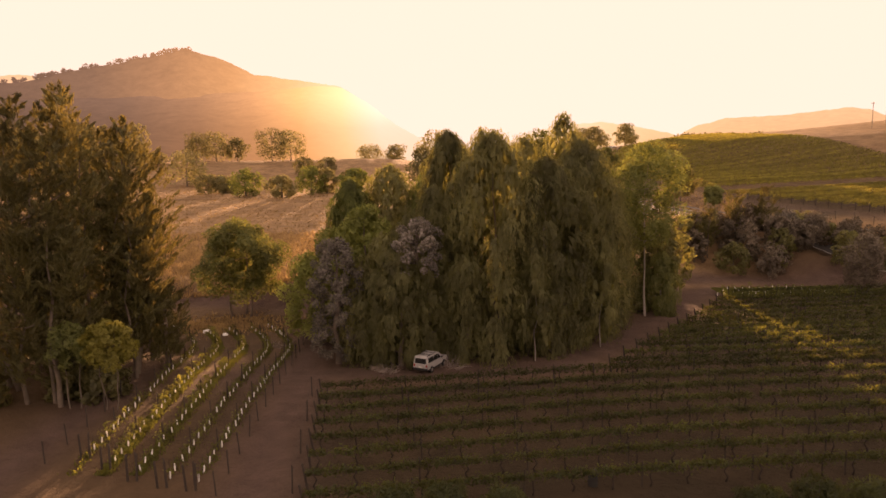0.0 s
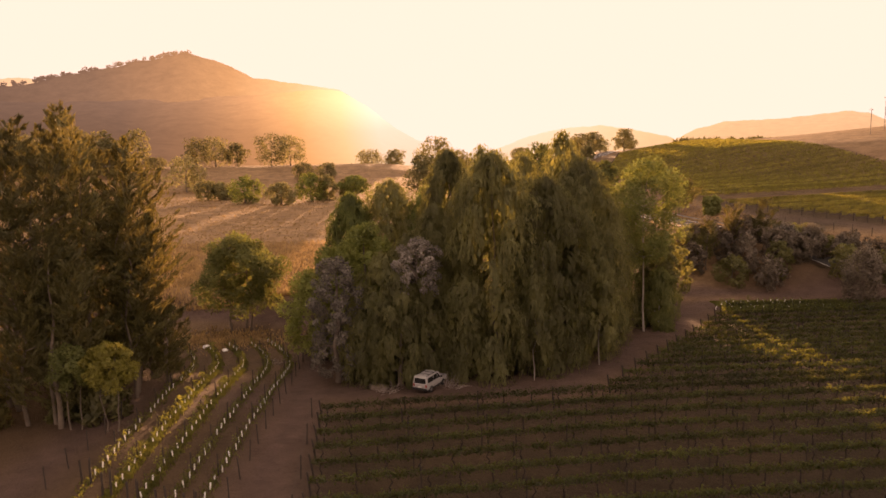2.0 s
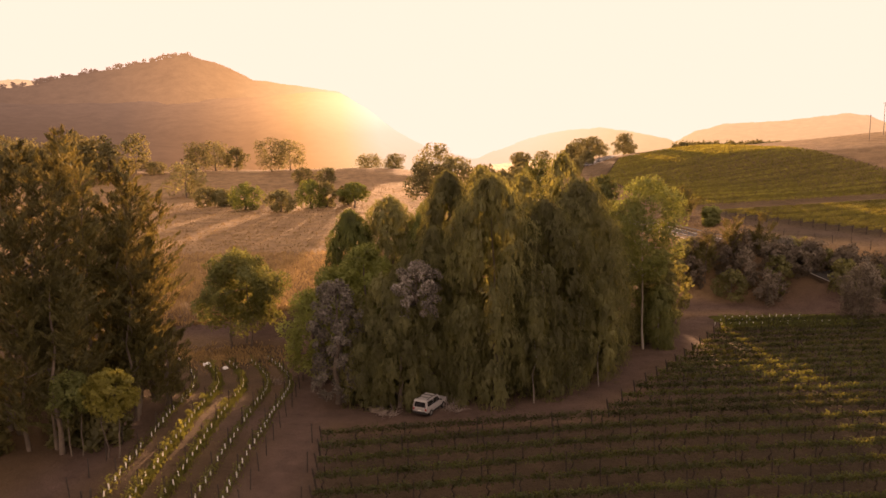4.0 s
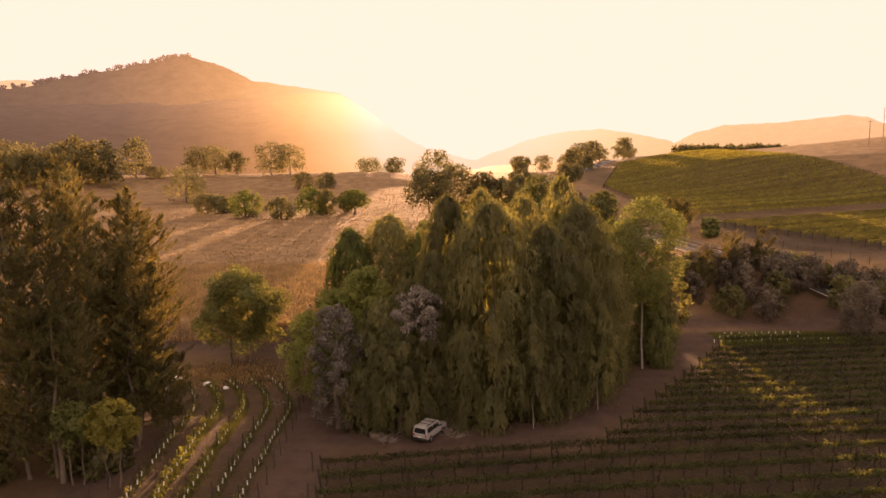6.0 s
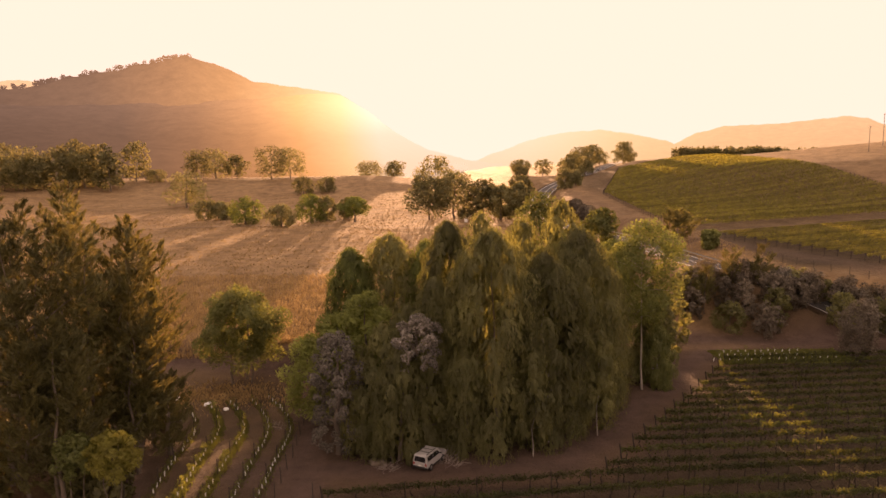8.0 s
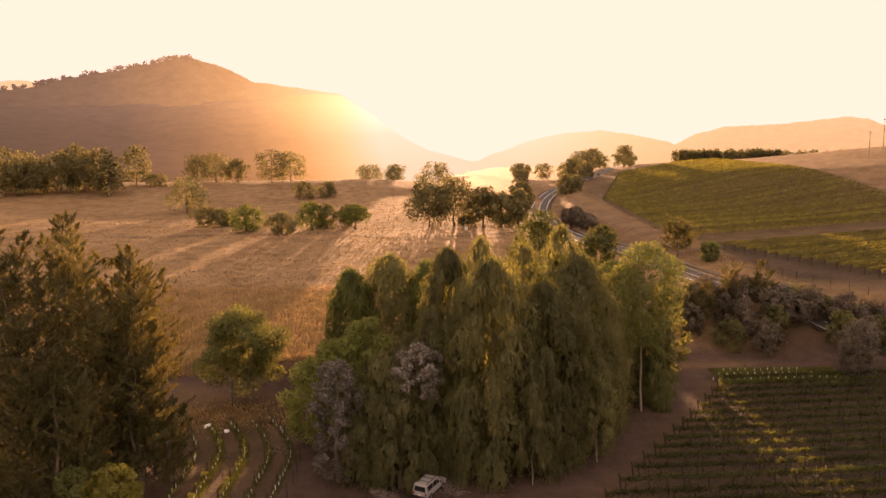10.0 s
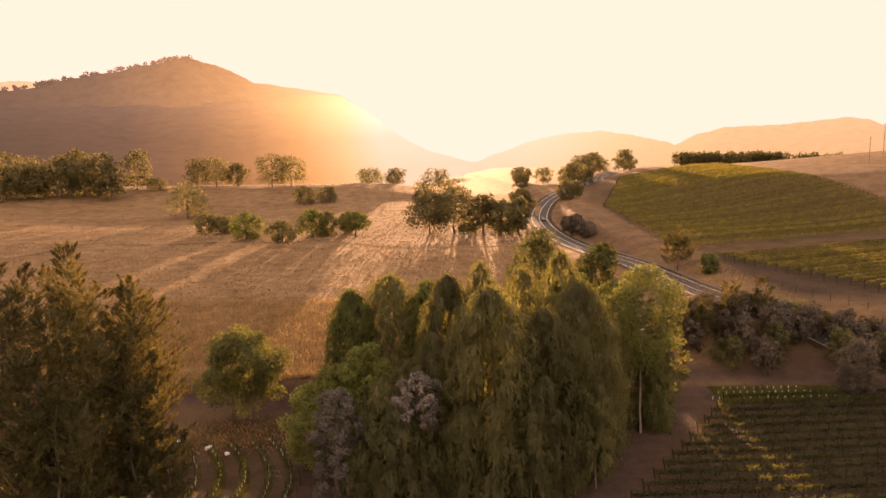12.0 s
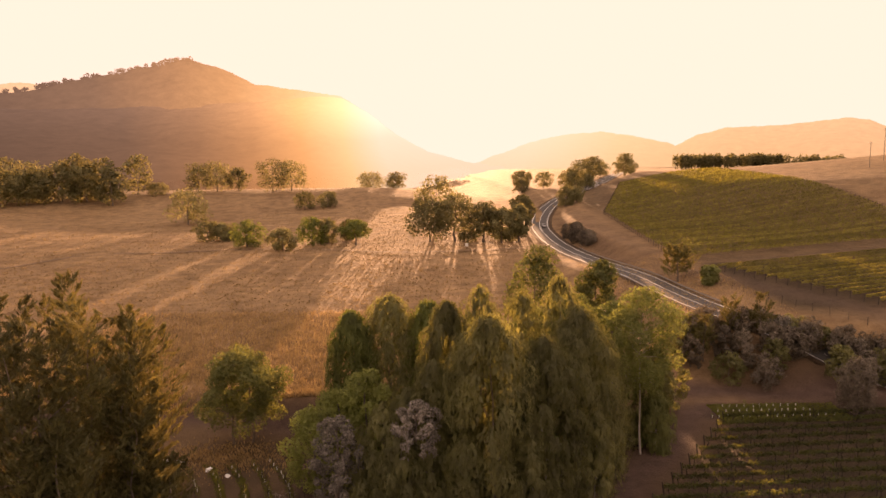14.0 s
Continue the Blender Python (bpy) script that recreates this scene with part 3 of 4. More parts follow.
for i, (x, y, h, r) in enumerate([(-13.2, 93, 20.0, 3.8), (-8.0, 96, 21.6, 5.0), (-2.4, 96, 20.4, 4.0)]):
    tree(150 + i, x, y, h, r, "rounded gum tree on the creek bank", M_GREEN if i != 1 else M_GUM, M_BARK, "weep", 0.05, 16000, 0.44, 0.28, 64, 6.0, group="creek gums", name="gum_tree", bulk=1.1)
for i, (x, y, h, r) in enumerate([(-9.0, 73.6, 17.3, 3.8), (-12.4, 74.6, 14.8, 3.8)]):
    tree(158 + i, x, y, h, r, "leafy bright green tree at the grove's edge", M_LIT_GREEN, M_BARK, "round", 0.08, 13000, 0.34, 0.5, 44, 0.9, group="bright green trees", name="tree", bulk=1.0, rag=0.7)
tree(161, -15.8, 77.5, 11.5, 3.8, "low bright green tree beside the track", M_LIT_GREEN, M_BARK, "round", 0.05, 8000, 0.38, 0.45, 36, 0.9, name="tree")
tree(162, -6.5, 70.0, 13.6, 4.0, "dark green tree in the grove", M_GUM, M_BARK, "weep", 0.05, 12000, 0.4, 0.24, 34, 4.5, name="tree")
tree(163, -11.2, 66.8, 14.2, 3.3, "silver-leaved gum tree at the grove's edge", M_SILVER, M_BARK, "round", 0.0, 18000, 0.22, 0.5, 120, 0.95, name="silver_gum", rag=0.8, bulk=0.62)
tree(164, -2.8, 65.8, 15.0, 3.1, "silver-leaved gum tree over the parked car", M_SILVER, M_BARK, "round", 0.58, 9000, 0.22, 0.5, 70, 0.8, name="silver_gum", rag=1.0, bulk=0.6)
tree(166, -4.6, 64.6, 11.6, 3.0, "dark drooping tree beside the parked car", M_GUM, M_BARK, "weep", 0.06, 12000, 0.4, 0.24, 34, 4.0, name="tree")
tree(167, -1.6, 66.6, 11.5, 2.8, "dark drooping tree behind the parked car", M_GUM, M_BARK, "weep", 0.06, 12000, 0.4, 0.24, 34, 4.0, name="tree")
# Added bushes, hidden in the grove, that stop sun leaking under the crowns.
for i, (x, y, h, r) in enumerate([(3.0, 70, 4.5, 3.0), (8.0, 71.5, 4.5, 3.0), (11.5, 73.5, 4.5, 2.8), (15.0, 78.5, 4.5, 2.6), (-2.0, 73, 4.5, 3.0), (-7.0, 73.0, 4.5, 3.0), (0.5, 77.5, 5, 3.4), (10, 79.5, 5, 3.4), (20.0, 83.5, 4.5, 2.6), (-12.0, 77.0, 5.0, 3.2), (27, 90, 5, 3), (21, 86, 5, 3.2), (14, 87, 5, 3.4), (6, 88, 5, 3.4), (-2, 88, 5, 3.4)]):
    tree(170 + i, x, y, h, r, "added low bush under the grove, blocking light", M_GUM, M_BARK, "round", 0.0, 1200, 0.6, 0.5, 18, 0.95, group="grove understorey", name="bush", category="bush", girth=0.1, limbs=3)
# Added bushes that block sun leaking below the sheoak crowns.
for i, (x, y, h, r) in enumerate([(-47, 66, 6, 3.6), (-42, 70, 6, 3.6), (-38, 73, 6, 3.4), (-34.5, 75.5, 5, 3.2), (-50, 60, 6, 3.6), (-44, 62, 5, 3.2), (-36, 62, 5, 3.0), (-40, 55, 3.0, 2.4), (-33.5, 57.5, 2.8, 2.2), (-30.5, 57.0, 3.2, 2.2)]):
    tree(190 + i, x, y, h, r, "added low bush under the sheoaks, blocking light", M_CAS, M_BARK, "round", 0.0, 1400, 0.6, 0.45, 20, 0.95, group="sheoak understorey", name="bush", category="bush", girth=0.1, limbs=3)
tree(165, -7.4, 66.8, 9.5, 3.4, "low shrubby tree at the grove's foot", M_GUM, M_BARK, "weep", 0.06, 10000, 0.4, 0.24, 28, 4.0, name="tree")
# sheoaks
for i, (x, y, h, r) in enumerate([(-36.0, 56.5, 27.0, 4.2), (-34.4, 61.0, 27.2, 3.6), (-40.5, 59.5, 27.2, 4.4), (-31.8, 66.0, 26.0, 4.0), (-45.0, 57.0, 26.0, 4.6), (-37.5, 66.0, 28.0, 4.2), (-32.8, 70.0, 23.0, 4.4), (-30.6, 63.5, 18.0, 3.4), (-43.0, 51.5, 21.0, 3.4), (-33.6, 55.5, 17.0, 3.4)]):
    tree(200 + i, x, y, h, r, "tall feathery sheoak with dark bronze-green needles", M_CAS, M_BARK, "spray", 0.1, 14500, 0.54, 0.19, group="sheoak stand", name="sheoak", trunks=2, girth=0.2)
tree(220, -28.3, 54.2, 7.8, 2.2, "small wattle tree with sunlit yellow-green leaves", M_WATTLE, M_BARK, "round", 0.5, 6500, 0.26, 0.5, 40, 0.9, name="wattle", rag=0.9, girth=0.07, trunks=2)
tree(221, -31.6, 54.4, 7.6, 1.9, "small wattle tree in front of the sheoaks", M_LIME, M_BARK, "round", 0.5, 5000, 0.26, 0.5, 36, 0.9, name="wattle", rag=0.9, girth=0.07, trunks=2)
tree(222, -29.2, 67.5, 8.2, 2.5, "feathery young sheoak beside the vines", M_CAS, M_BARK, "spray", 0.05, 7000, 0.45, 0.16, name="sheoak")
tree(223, -29.6, 94.0, 14.2, 6.5, "spreading pepper tree with hanging olive-green foliage", M_PEPPER, M_BARK, "round", 0.17, 22000, 0.42, 0.42, 70, 0.85, rag=1.1, bulk=0.92, girth=0.16, trunks=3, name="pepper_tree", limbs=10)
tree(224, -15.5, 97.0, 4.0, 2.6, "low green bush on the creek bank", M_GREEN, M_BARK, "round", 0.0, 2500, 0.5, 0.45, 16, 0.9, name="bush", category="bush")

# shrub belt under the road
rng = np.random.default_rng(5)
for i in range(30):
    u = i / 29
    x = 43.5 + 52 * u + rng.uniform(-1.2, 1.2)
    y = 117 - 8 * u + rng.uniform(-3.5, 6.5)
    h, r = rng.uniform(5.0, 8.0), rng.uniform(2.2, 3.2)
    kind = i % 5
    tree(300 + i, x, y, h, r, ("grey-leaved shrub in the roadside belt", "dark roadside shrub with dense foliage", "bushy olive-green roadside shrub", "brownish leafy shrub in the roadside belt", "rounded grey-brown wattle in the roadside belt")[kind],
         (M_SILVER if x > 55 else M_SCRUB, M_SCRUB, M_GUM, M_SCRUB, M_SCRUB)[kind], M_BARK, "round", 0.0, 2400, 0.42, 0.48, 26, 0.9, rag=0.9, bulk=1.1, group="roadside shrubs", name="shrub", category="shrub", limbs=3, girth=0.14)
for i, (x, y) in enumerate([(49, 112), (54.5, 110.5), (66, 108), (70.5, 109.5), (75, 107), (80, 107.5), (86, 104.5)]):
    tree(331 + i, x, y, 5.6 + 0.4 * (i % 3), 2.8, "dark roadside shrub with dense foliage", M_SCRUB if i % 2 else M_GUM, M_BARK, "round", 0.0, 2200, 0.42, 0.48, 26, 0.9, rag=0.9, bulk=1.1, group="roadside shrubs", name="shrub", category="shrub", limbs=3, girth=0.14)
# Added saplings that cut down the sun's gap onto the vines.
for i, (x, y, h, r) in enumerate([(35.4, 100.5, 10.0, 2.7), (38.0, 113.0, 4.0, 2.0), (42.4, 118.5, 8.5, 2.4)]):
    tree(344 + i, x, y, h, r, "added young tree at the track's bend, narrowing the sunlight", M_GUM, M_BARK, "round", 0.05, 1800, 0.5, 0.45, 18, 0.9, group="track saplings", name="sapling", girth=0.08, limbs=3)
tree(340, 63.0, 99.0, 9.5, 3.0, "grey-leaved gum beside the track", M_SCRUB, M_BARK, "round", 0.05, 8000, 0.3, 0.5, 60, 0.8, name="silver_gum")
for i, (x, y, h, r) in enumerate([(47, 118, 8.5, 1.6), (53, 121, 8.0, 1.5), (57.5, 119, 8.5, 1.8)]):
    tree(350 + i, x, y, h, r, "sparse spindly young pine by the road", M_CAS, M_BARK, "spray", 0.2, 2600, 0.5, 0.2, group="spindly pines", name="young_pine", girth=0.1)
for i in range(20):
    u = i / 19
    x, y = 47 + 50 * u + rng.uniform(-1.2, 1.2), 126.5 - 14 * u + rng.uniform(-1.5, 1.5)
    tree(310 + 70 + i, x, y, rng.uniform(3.0, 5.2), rng.uniform(1.8, 2.6), "low scrubby bush on the road embankment", M_SCRUB if i % 3 else M_GUM, M_BARK, "round", 0.0, 1200, 0.48, 0.5, 20, 0.9, rag=0.7, group="embankment scrub", name="bush", category="bush", limbs=2, girth=0.08)
# trees along the road
for i, (x, y, h, r, leaf) in enumerate([(65.2, 161.5, 4.8, 2.3, M_PEPPER), (50, 250, 8.0, 4.0, M_SCRUB), (52, 240, 6.0, 3.5, M_SCRUB), (49, 262, 6.0, 3.0, M_SCRUB), (63, 345, 11, 5.0, M_PADDOCK), (70, 352, 9, 4.5, M_PADDOCK)]):
    tree(360 + i, x, y, h, r, "dark rounded tree beside the road", leaf, M_BARK, "round", 0.02, 3500, 0.7, 0.6, 34, 0.85, bulk=1.2, group="roadside trees", name="tree")
tree(375, 60, 169, 9.5, 4.6, "feathery dark pine beside the road", M_CAS, M_BARK, "spray", 0.12, 4500, 0.8, 0.22, name="pine_tree")
# paddock trees
PADDOCK = [(-138, 353, 20, 11.5), (-100, 279, 8.5, 6.5), (-92, 276, 8.0, 5.5), (-77, 255, 11, 7.0), (-61, 246, 8.5, 6.0), (-52, 257, 11.5, 6.5), (-47, 262, 10.5, 5.0), (-34.8, 256, 10, 5.8), (-39, 268, 9, 4.0),
           (-200, 457, 9, 9), (-176, 472, 21, 11), (-164, 476, 22, 12), (-150, 480, 17, 8), (-122, 468, 24, 12), (-110, 474, 22, 12),
           (-6, 262, 17, 9), (4.0, 264, 19, 10), (-4, 300, 24, 11), (15, 258, 16, 6.5), (22, 256, 14, 5.5), (29, 258, 15, 4.5), (35, 300, 14, 5.5), (97, 470, 17, 9), (112, 500, 17, 8), (-60, 540, 16, 12), (-40, 530, 14, 9), (-85, 400, 11, 7), (-72, 405, 10, 7),
           (80, 408, 15, 7), (91, 425, 9, 5), (135, 500, 17, 8), (122, 520, 11, 7), (88, 480, 11, 7), (70, 470, 12, 7), (52, 450, 10, 6), (60, 520, 13, 8), (150, 540, 11, 7)]
for i, (x, y, h, r) in enumerate(PADDOCK):
    tree(400 + i, x, y, h, r, "spreading dark paddock tree in dry grass" if h > 12 else "rounded green bush in the dry paddock", M_GREEN if i in (3, 5, 7) else M_PADDOCK, M_BARK, "round", 0.3 if i == 7 else 0.12 if h > 12 and y < 310 else 0.04 if h > 12 else 0.0, 3000, 1.0 if h > 12 else 0.7, 0.6, 30 if h > 12 else 40, 0.8 if h > 12 else 0.85, rag=0.9 if h > 12 else 1.3, bulk=1.3 if h > 12 else 1.0,
         group="paddock trees", name="paddock_tree" if h > 12 else "paddock_bush", category="tree" if h > 12 else "bush", girth=0.4, limbs=4)
for i, (x, y) in enumerate([(9, 261), (24, 259)]):
    tree(470 + i, x, y, 4.5, 4.6, "low brush under the paddock trees", M_PADDOCK, M_BARK, "round", 0.0, 900, 0.8, 0.6, 18, 0.95, group="paddock brush", name="bush", category="bush", girth=0.12, limbs=3)
for i in range(26):
    x, y = -360 + 5.8 * i + rng.uniform(-6, 6), 390 + rng.uniform(-8, 45) + i * 1.2
    tree(430 + i, x, y, rng.uniform(20, 33), rng.uniform(11, 16), "gum tree in the paddock's woodland edge", M_PADDOCK, M_BARK, "round", 0.02, 1600, 1.6, 0.65, 28, 0.85, rag=0.6, group="woodland edge", name="gum_tree", girth=0.4, limbs=3)


def far_wood(name, seed, spots, label, leaf, per=160, size=2.2):
    """Many small far trees joined into one."""
    rng = np.random.default_rng(seed)
    vs, fs, base = [], [], 0
    for x, y, z, h, r in spots:
        d = rng.normal(size=(per, 3))
        d /= np.linalg.norm(d, axis=1, keepdims=True)
        lump = 0.75 + 0.35 * np.sin(d[:, :1] * 5 + x) * np.cos(d[:, 1:2] * 4 + y)
        pos = np.array([x, y, z + h * 0.58]) + d * lump * np.array([r, r, h * 0.42])
        n = per // 10
        pos[:n] = np.array([x, y, z]) + np.stack([rng.normal(size=n) * 0.3, rng.normal(size=n) * 0.3, rng.random(n) * h * 0.4], axis=1)
        v, f = leaves(rng, pos, rng.normal(size=(per, 3)), size * (0.6 + 0.8 * rng.random(per)), size * 0.6 * (0.6 + 0.8 * rng.random(per)))
        vs.append(v)
        fs.append(f + base)
        base += len(v)
    me = mesh_from(name, np.concatenate(vs), np.concatenate(fs), leaf)
    return tagged(new(name, me), label, "woods", kind="stuff")


spots = []
for i in range(150):
    y = rng.uniform(1000, 1300)
    x = y * rng.uniform(-0.62, 0.03)
    spots.append((x, y, land(x, y) + 2, rng.uniform(14, 24), rng.uniform(10, 18)))
# These far trees share the spur's painted haze glow.
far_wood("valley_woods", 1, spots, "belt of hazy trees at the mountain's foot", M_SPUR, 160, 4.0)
spots = []
for i in range(110):
    x, y = rng.uniform(282, 400), rng.uniform(780, 830)
    spots.append((x, y, land(x, y), rng.uniform(15, 19), rng.uniform(3.5, 5)))
for i in range(22):
    x, y = rng.uniform(405, 478), rng.uniform(780, 830)
    spots.append((x, y, land(x, y), rng.uniform(10, 17), rng.uniform(5, 8)))
# The pines use the haze-lightened leaf colour as well.
far_wood("pine_belt", 3, spots, "dark pine plantation behind the vine hill", M_PADDOCK, 170, 2.4)
spots = []
for i in range(70):
    a = radians(-33.5 + 13 * rng.random() ** 0.8 - 0.25 * rng.random())
    top = math.tan(radians(float(np.interp(math.degrees(a), RIDGE_AZ, RIDGE_EL)))) * 2600 + 36
    spots.append((math.sin(a) * 2598, math.cos(a) * 2598, top - 6, rng.uniform(8, 22), rng.uniform(6, 12)))
# Skyline trees take the mountain's painted haze glow.
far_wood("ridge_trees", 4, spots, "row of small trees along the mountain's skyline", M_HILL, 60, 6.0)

# ---- vineyard by the grove ----


def tube_bm(pts, radii, sides=6):
    bm = bmesh.new()
    rings = []
    for (x, y, z), r in zip(pts, radii):
        rings.append([bm.verts.new((x + r * math.cos(2 * math.pi * k / sides), y + r * math.sin(2 * math.pi * k / sides), z)) for k in range(sides)])
    for a, b in zip(rings, rings[1:]):
        for k in range(sides):
            bm.faces.new((a[k], a[(k + 1) % sides], b[(k + 1) % sides], b[k]))
    bm.faces.new(rings[-1])
    bm.faces.new(rings[0][::-1])
    return bm


VINE_TRUNKS = [bm_mesh("vine_trunk", tube_bm([(0, 0, -0.1), (0.09 * s, 0.02, 0.3), (-0.05 * s, 0.03 * s, 0.62), (0.07 * s, 0, 1.0)], [0.07, 0.058, 0.05, 0.042]), M_VINEWOOD, True) for s in (-1.5, 0.8, 1.6)]
POST = bm_mesh("post", tube_bm([(0, 0, -0.2), (0.004, 0, 0.8), (0, 0, 1.62), (0, 0, 1.65)], [0.055, 0.052, 0.05, 0.035], 8), M_WOOD)
END_POST = bm_mesh("end_post", tube_bm([(0, 0, -0.2), (0.0, 0, 0.8), (0, 0, 1.75), (0, 0, 1.8)], [0.085, 0.08, 0.075, 0.05], 8), M_WOOD)


def wire_mesh(pts):
    return limb_mesh("wire", pts, [0.008] * len(pts), M_WOOD, 4)


def vine_row(rng, start, end, per_m, size, label, group, trunks=True, step=2.2, low=0.95, high=1.55, thick=0.15, gaps=0.24, posts=3, leaf=None):
    """One trellised row from start to end, over the ground."""
    a, b = Vector(start), Vector(end)
    run = (b - a).length
    way = (b - a) / run
    root = thing("vine_row", a.x, a.y, land(a.x, a.y), label, "vine row", group)
    z0 = land(a.x, a.y)
    n = int(run * per_m)
    s = rng.random(n) * run
    seed = float(rng.uniform(0, 500))
    thick_at = np.array([0.62 + 0.9 * noise.noise((seed, float(q) * 0.33, 0)) + 0.5 * noise.noise((seed, float(q) * 1.2, 5)) for q in s])
    keep = thick_at > rng.random(n) * gaps * 2 - 0.1
    s, k = s[keep], np.clip(thick_at[keep], 0.15, 1.4)
    n = len(s)
    gx, gy = a.x + way.x * s, a.y + way.y * s
    gz = np.array([land(float(p), float(q)) for p, q in zip(gx, gy)])
    off = rng.normal(size=n) * thick * (0.6 + 0.4 * k)
    up = low + (high - low) * (0.42 + 0.30 * rng.normal(size=n)) * (0.75 + 0.3 * k)
    if leaf is not None:
        up = low + (high - low) * rng.random(n) ** 0.7 * (0.85 + 0.15 * k)
    pos = np.stack([gx - way.y * off - a.x, gy + way.x * off - a.y, gz + up - z0], axis=1)
    ln = size * (0.6 + 0.8 * rng.random(n))
    v, f = leaves(rng, pos, rng.normal(size=(n, 3)) + (0, 0, -0.2), ln, ln * 0.8)
    part("canopy", mesh_from("canopy", v, f, leaf or M_VINE), root)
    if trunks:
        q, i = 0.6, 0
        while q < run:
            x, y = a.x + way.x * q, a.y + way.y * q
            ob = part("vine_trunk", VINE_TRUNKS[int(rng.integers(3))], root)
            ob.matrix_basis = pose(x - a.x, y - a.y, land(x, y) - z0, 0, 0, float(rng.uniform(0, 360)))
            if i % posts == 0:
                ob = part("end_post" if i == 0 else "post", END_POST if i == 0 else POST, root)
                ob.matrix_basis = pose(x - a.x - way.x * 0.5, y - a.y - way.y * 0.5, land(x, y) - z0, rng.uniform(-2, 2), rng.uniform(-2, 2) - (8 if i == 0 else 0), 0)
            q += step * rng.uniform(0.85, 1.15)
            i += 1
        pts = [(way.x * q, way.y * q, land(a.x + way.x * q, a.y + way.y * q) - z0 + 0.98) for q in np.linspace(0, run, max(4, int(run / 6)))]
        part("wire", wire_mesh(pts), root)
    else:
        for q in (-0.6, run + 0.6):
            x, y = a.x + way.x * q, a.y + way.y * q
            part("end_post", END_POST, root).matrix_basis = pose(x - a.x, y - a.y, land(x, y) - z0, 0, 0, 0)
        pts = [(way.x * q, way.y * q, land(a.x + way.x * q, a.y + way.y * q) - z0 + 1.3) for q in np.linspace(-0.6, run + 0.6, 8)]
        part("wire", wire_mesh(pts), root)
    return root


rng = np.random.default_rng(11)
y0, SLOPE = 36.6, 0.07
for k in range(24):
    y = y0 + 2.72 * k
    x = -9.0 - 0.13 * (y - 40.7)
    if y > 56.5:
        x = 14.9 + (y - 59.3) * 0.72
        y += SLOPE * x
        x = 14.9 + (y - 59.3) * 0.72
    ex = max(y * 0.80 + 4, x + 14)
    if y > 98:
        break
    vine_row(rng, (x, y, 0), (ex, y + SLOPE * (ex - x), 0), 150 if y < 60 else 80, 0.155 if y < 60 else 0.21, "trellised grapevine row with dark gnarled trunks and ragged green foliage", "vineyard rows")

# ---- young vines in white tubes ----


def grow_tube():
    bm = bmesh.new()
    rings = []
    for z, r in ((0.0, 0.055), (0.5, 0.055)):
        rings.append([bm.verts.new((r * math.cos(k * math.pi / 3), r * math.sin(k * math.pi / 3), z)) for k in range(6)])
    inner = [bm.verts.new((0.047 * math.cos(k * math.pi / 3), 0.047 * math.sin(k * math.pi / 3), 0.5)) for k in range(6)]
    deep = [bm.verts.new((0.047 * math.cos(k * math.pi / 3), 0.047 * math.sin(k * math.pi / 3), 0.02)) for k in range(6)]
    seq = [rings[0], rings[1], inner, deep]
    for a, b in zip(seq, seq[1:]):
        for k in range(6):
            bm.faces.new((a[k], a[(k + 1) % 6], b[(k + 1) % 6], b[k]))
    return bm_mesh("grow_tube", bm, M_TUBE, True)


def shoot(seed, n, tall):
    r = np.random.default_rng(seed)
    pos = np.stack([r.normal(size=n) * 0.16, r.normal(size=n) * 0.16, 0.45 + tall * r.random(n)], axis=1)
    ln = 0.11 + 0.09 * r.random(n)
    v, f = leaves(r, pos, r.normal(size=(n, 3)), ln, ln * 0.85)
    return mesh_from("shoot", v, f, M_WEED)


TUBE = grow_tube()
STAKE = bm_mesh("stake", tube_bm([(0, 0, -0.1), (0, 0, 0.7), (0, 0, 1.3)], [0.014, 0.013, 0.011], 5), M_WOOD)
SHOOTS = [shoot(1, 14, 0.25), shoot(2, 46, 0.75), shoot(3, 26, 0.5), shoot(4, 70, 0.9)]


def young_vine(x, y, rng, leafy, stake=True):
    root = thing("young_vine", x, y, land(x, y), "young grapevine in a white plastic grow tube", "young vine", "young vines", float(rng.uniform(0, 360)))
    part("grow_tube", TUBE, root, "white plastic tube").matrix_basis = pose(0, 0, 0, rng.uniform(-6, 6), rng.uniform(-6, 6), 0)
    if stake:
        part("stake", STAKE, root).matrix_basis = pose(0.06, 0, 0, rng.uniform(-3, 3), rng.uniform(-3, 3), 0)
    tagged(part("shoot", SHOOTS[int(rng.choice(4, p=leafy))], root), kind="stuff")


def left_row_x(x0, y):
    return x0 - (0.05 + 0.0075 * (-16.8 - x0)) * (y - 53) - 0.022 * max(0.0, y - 71) ** 2


rng = np.random.default_rng(21)
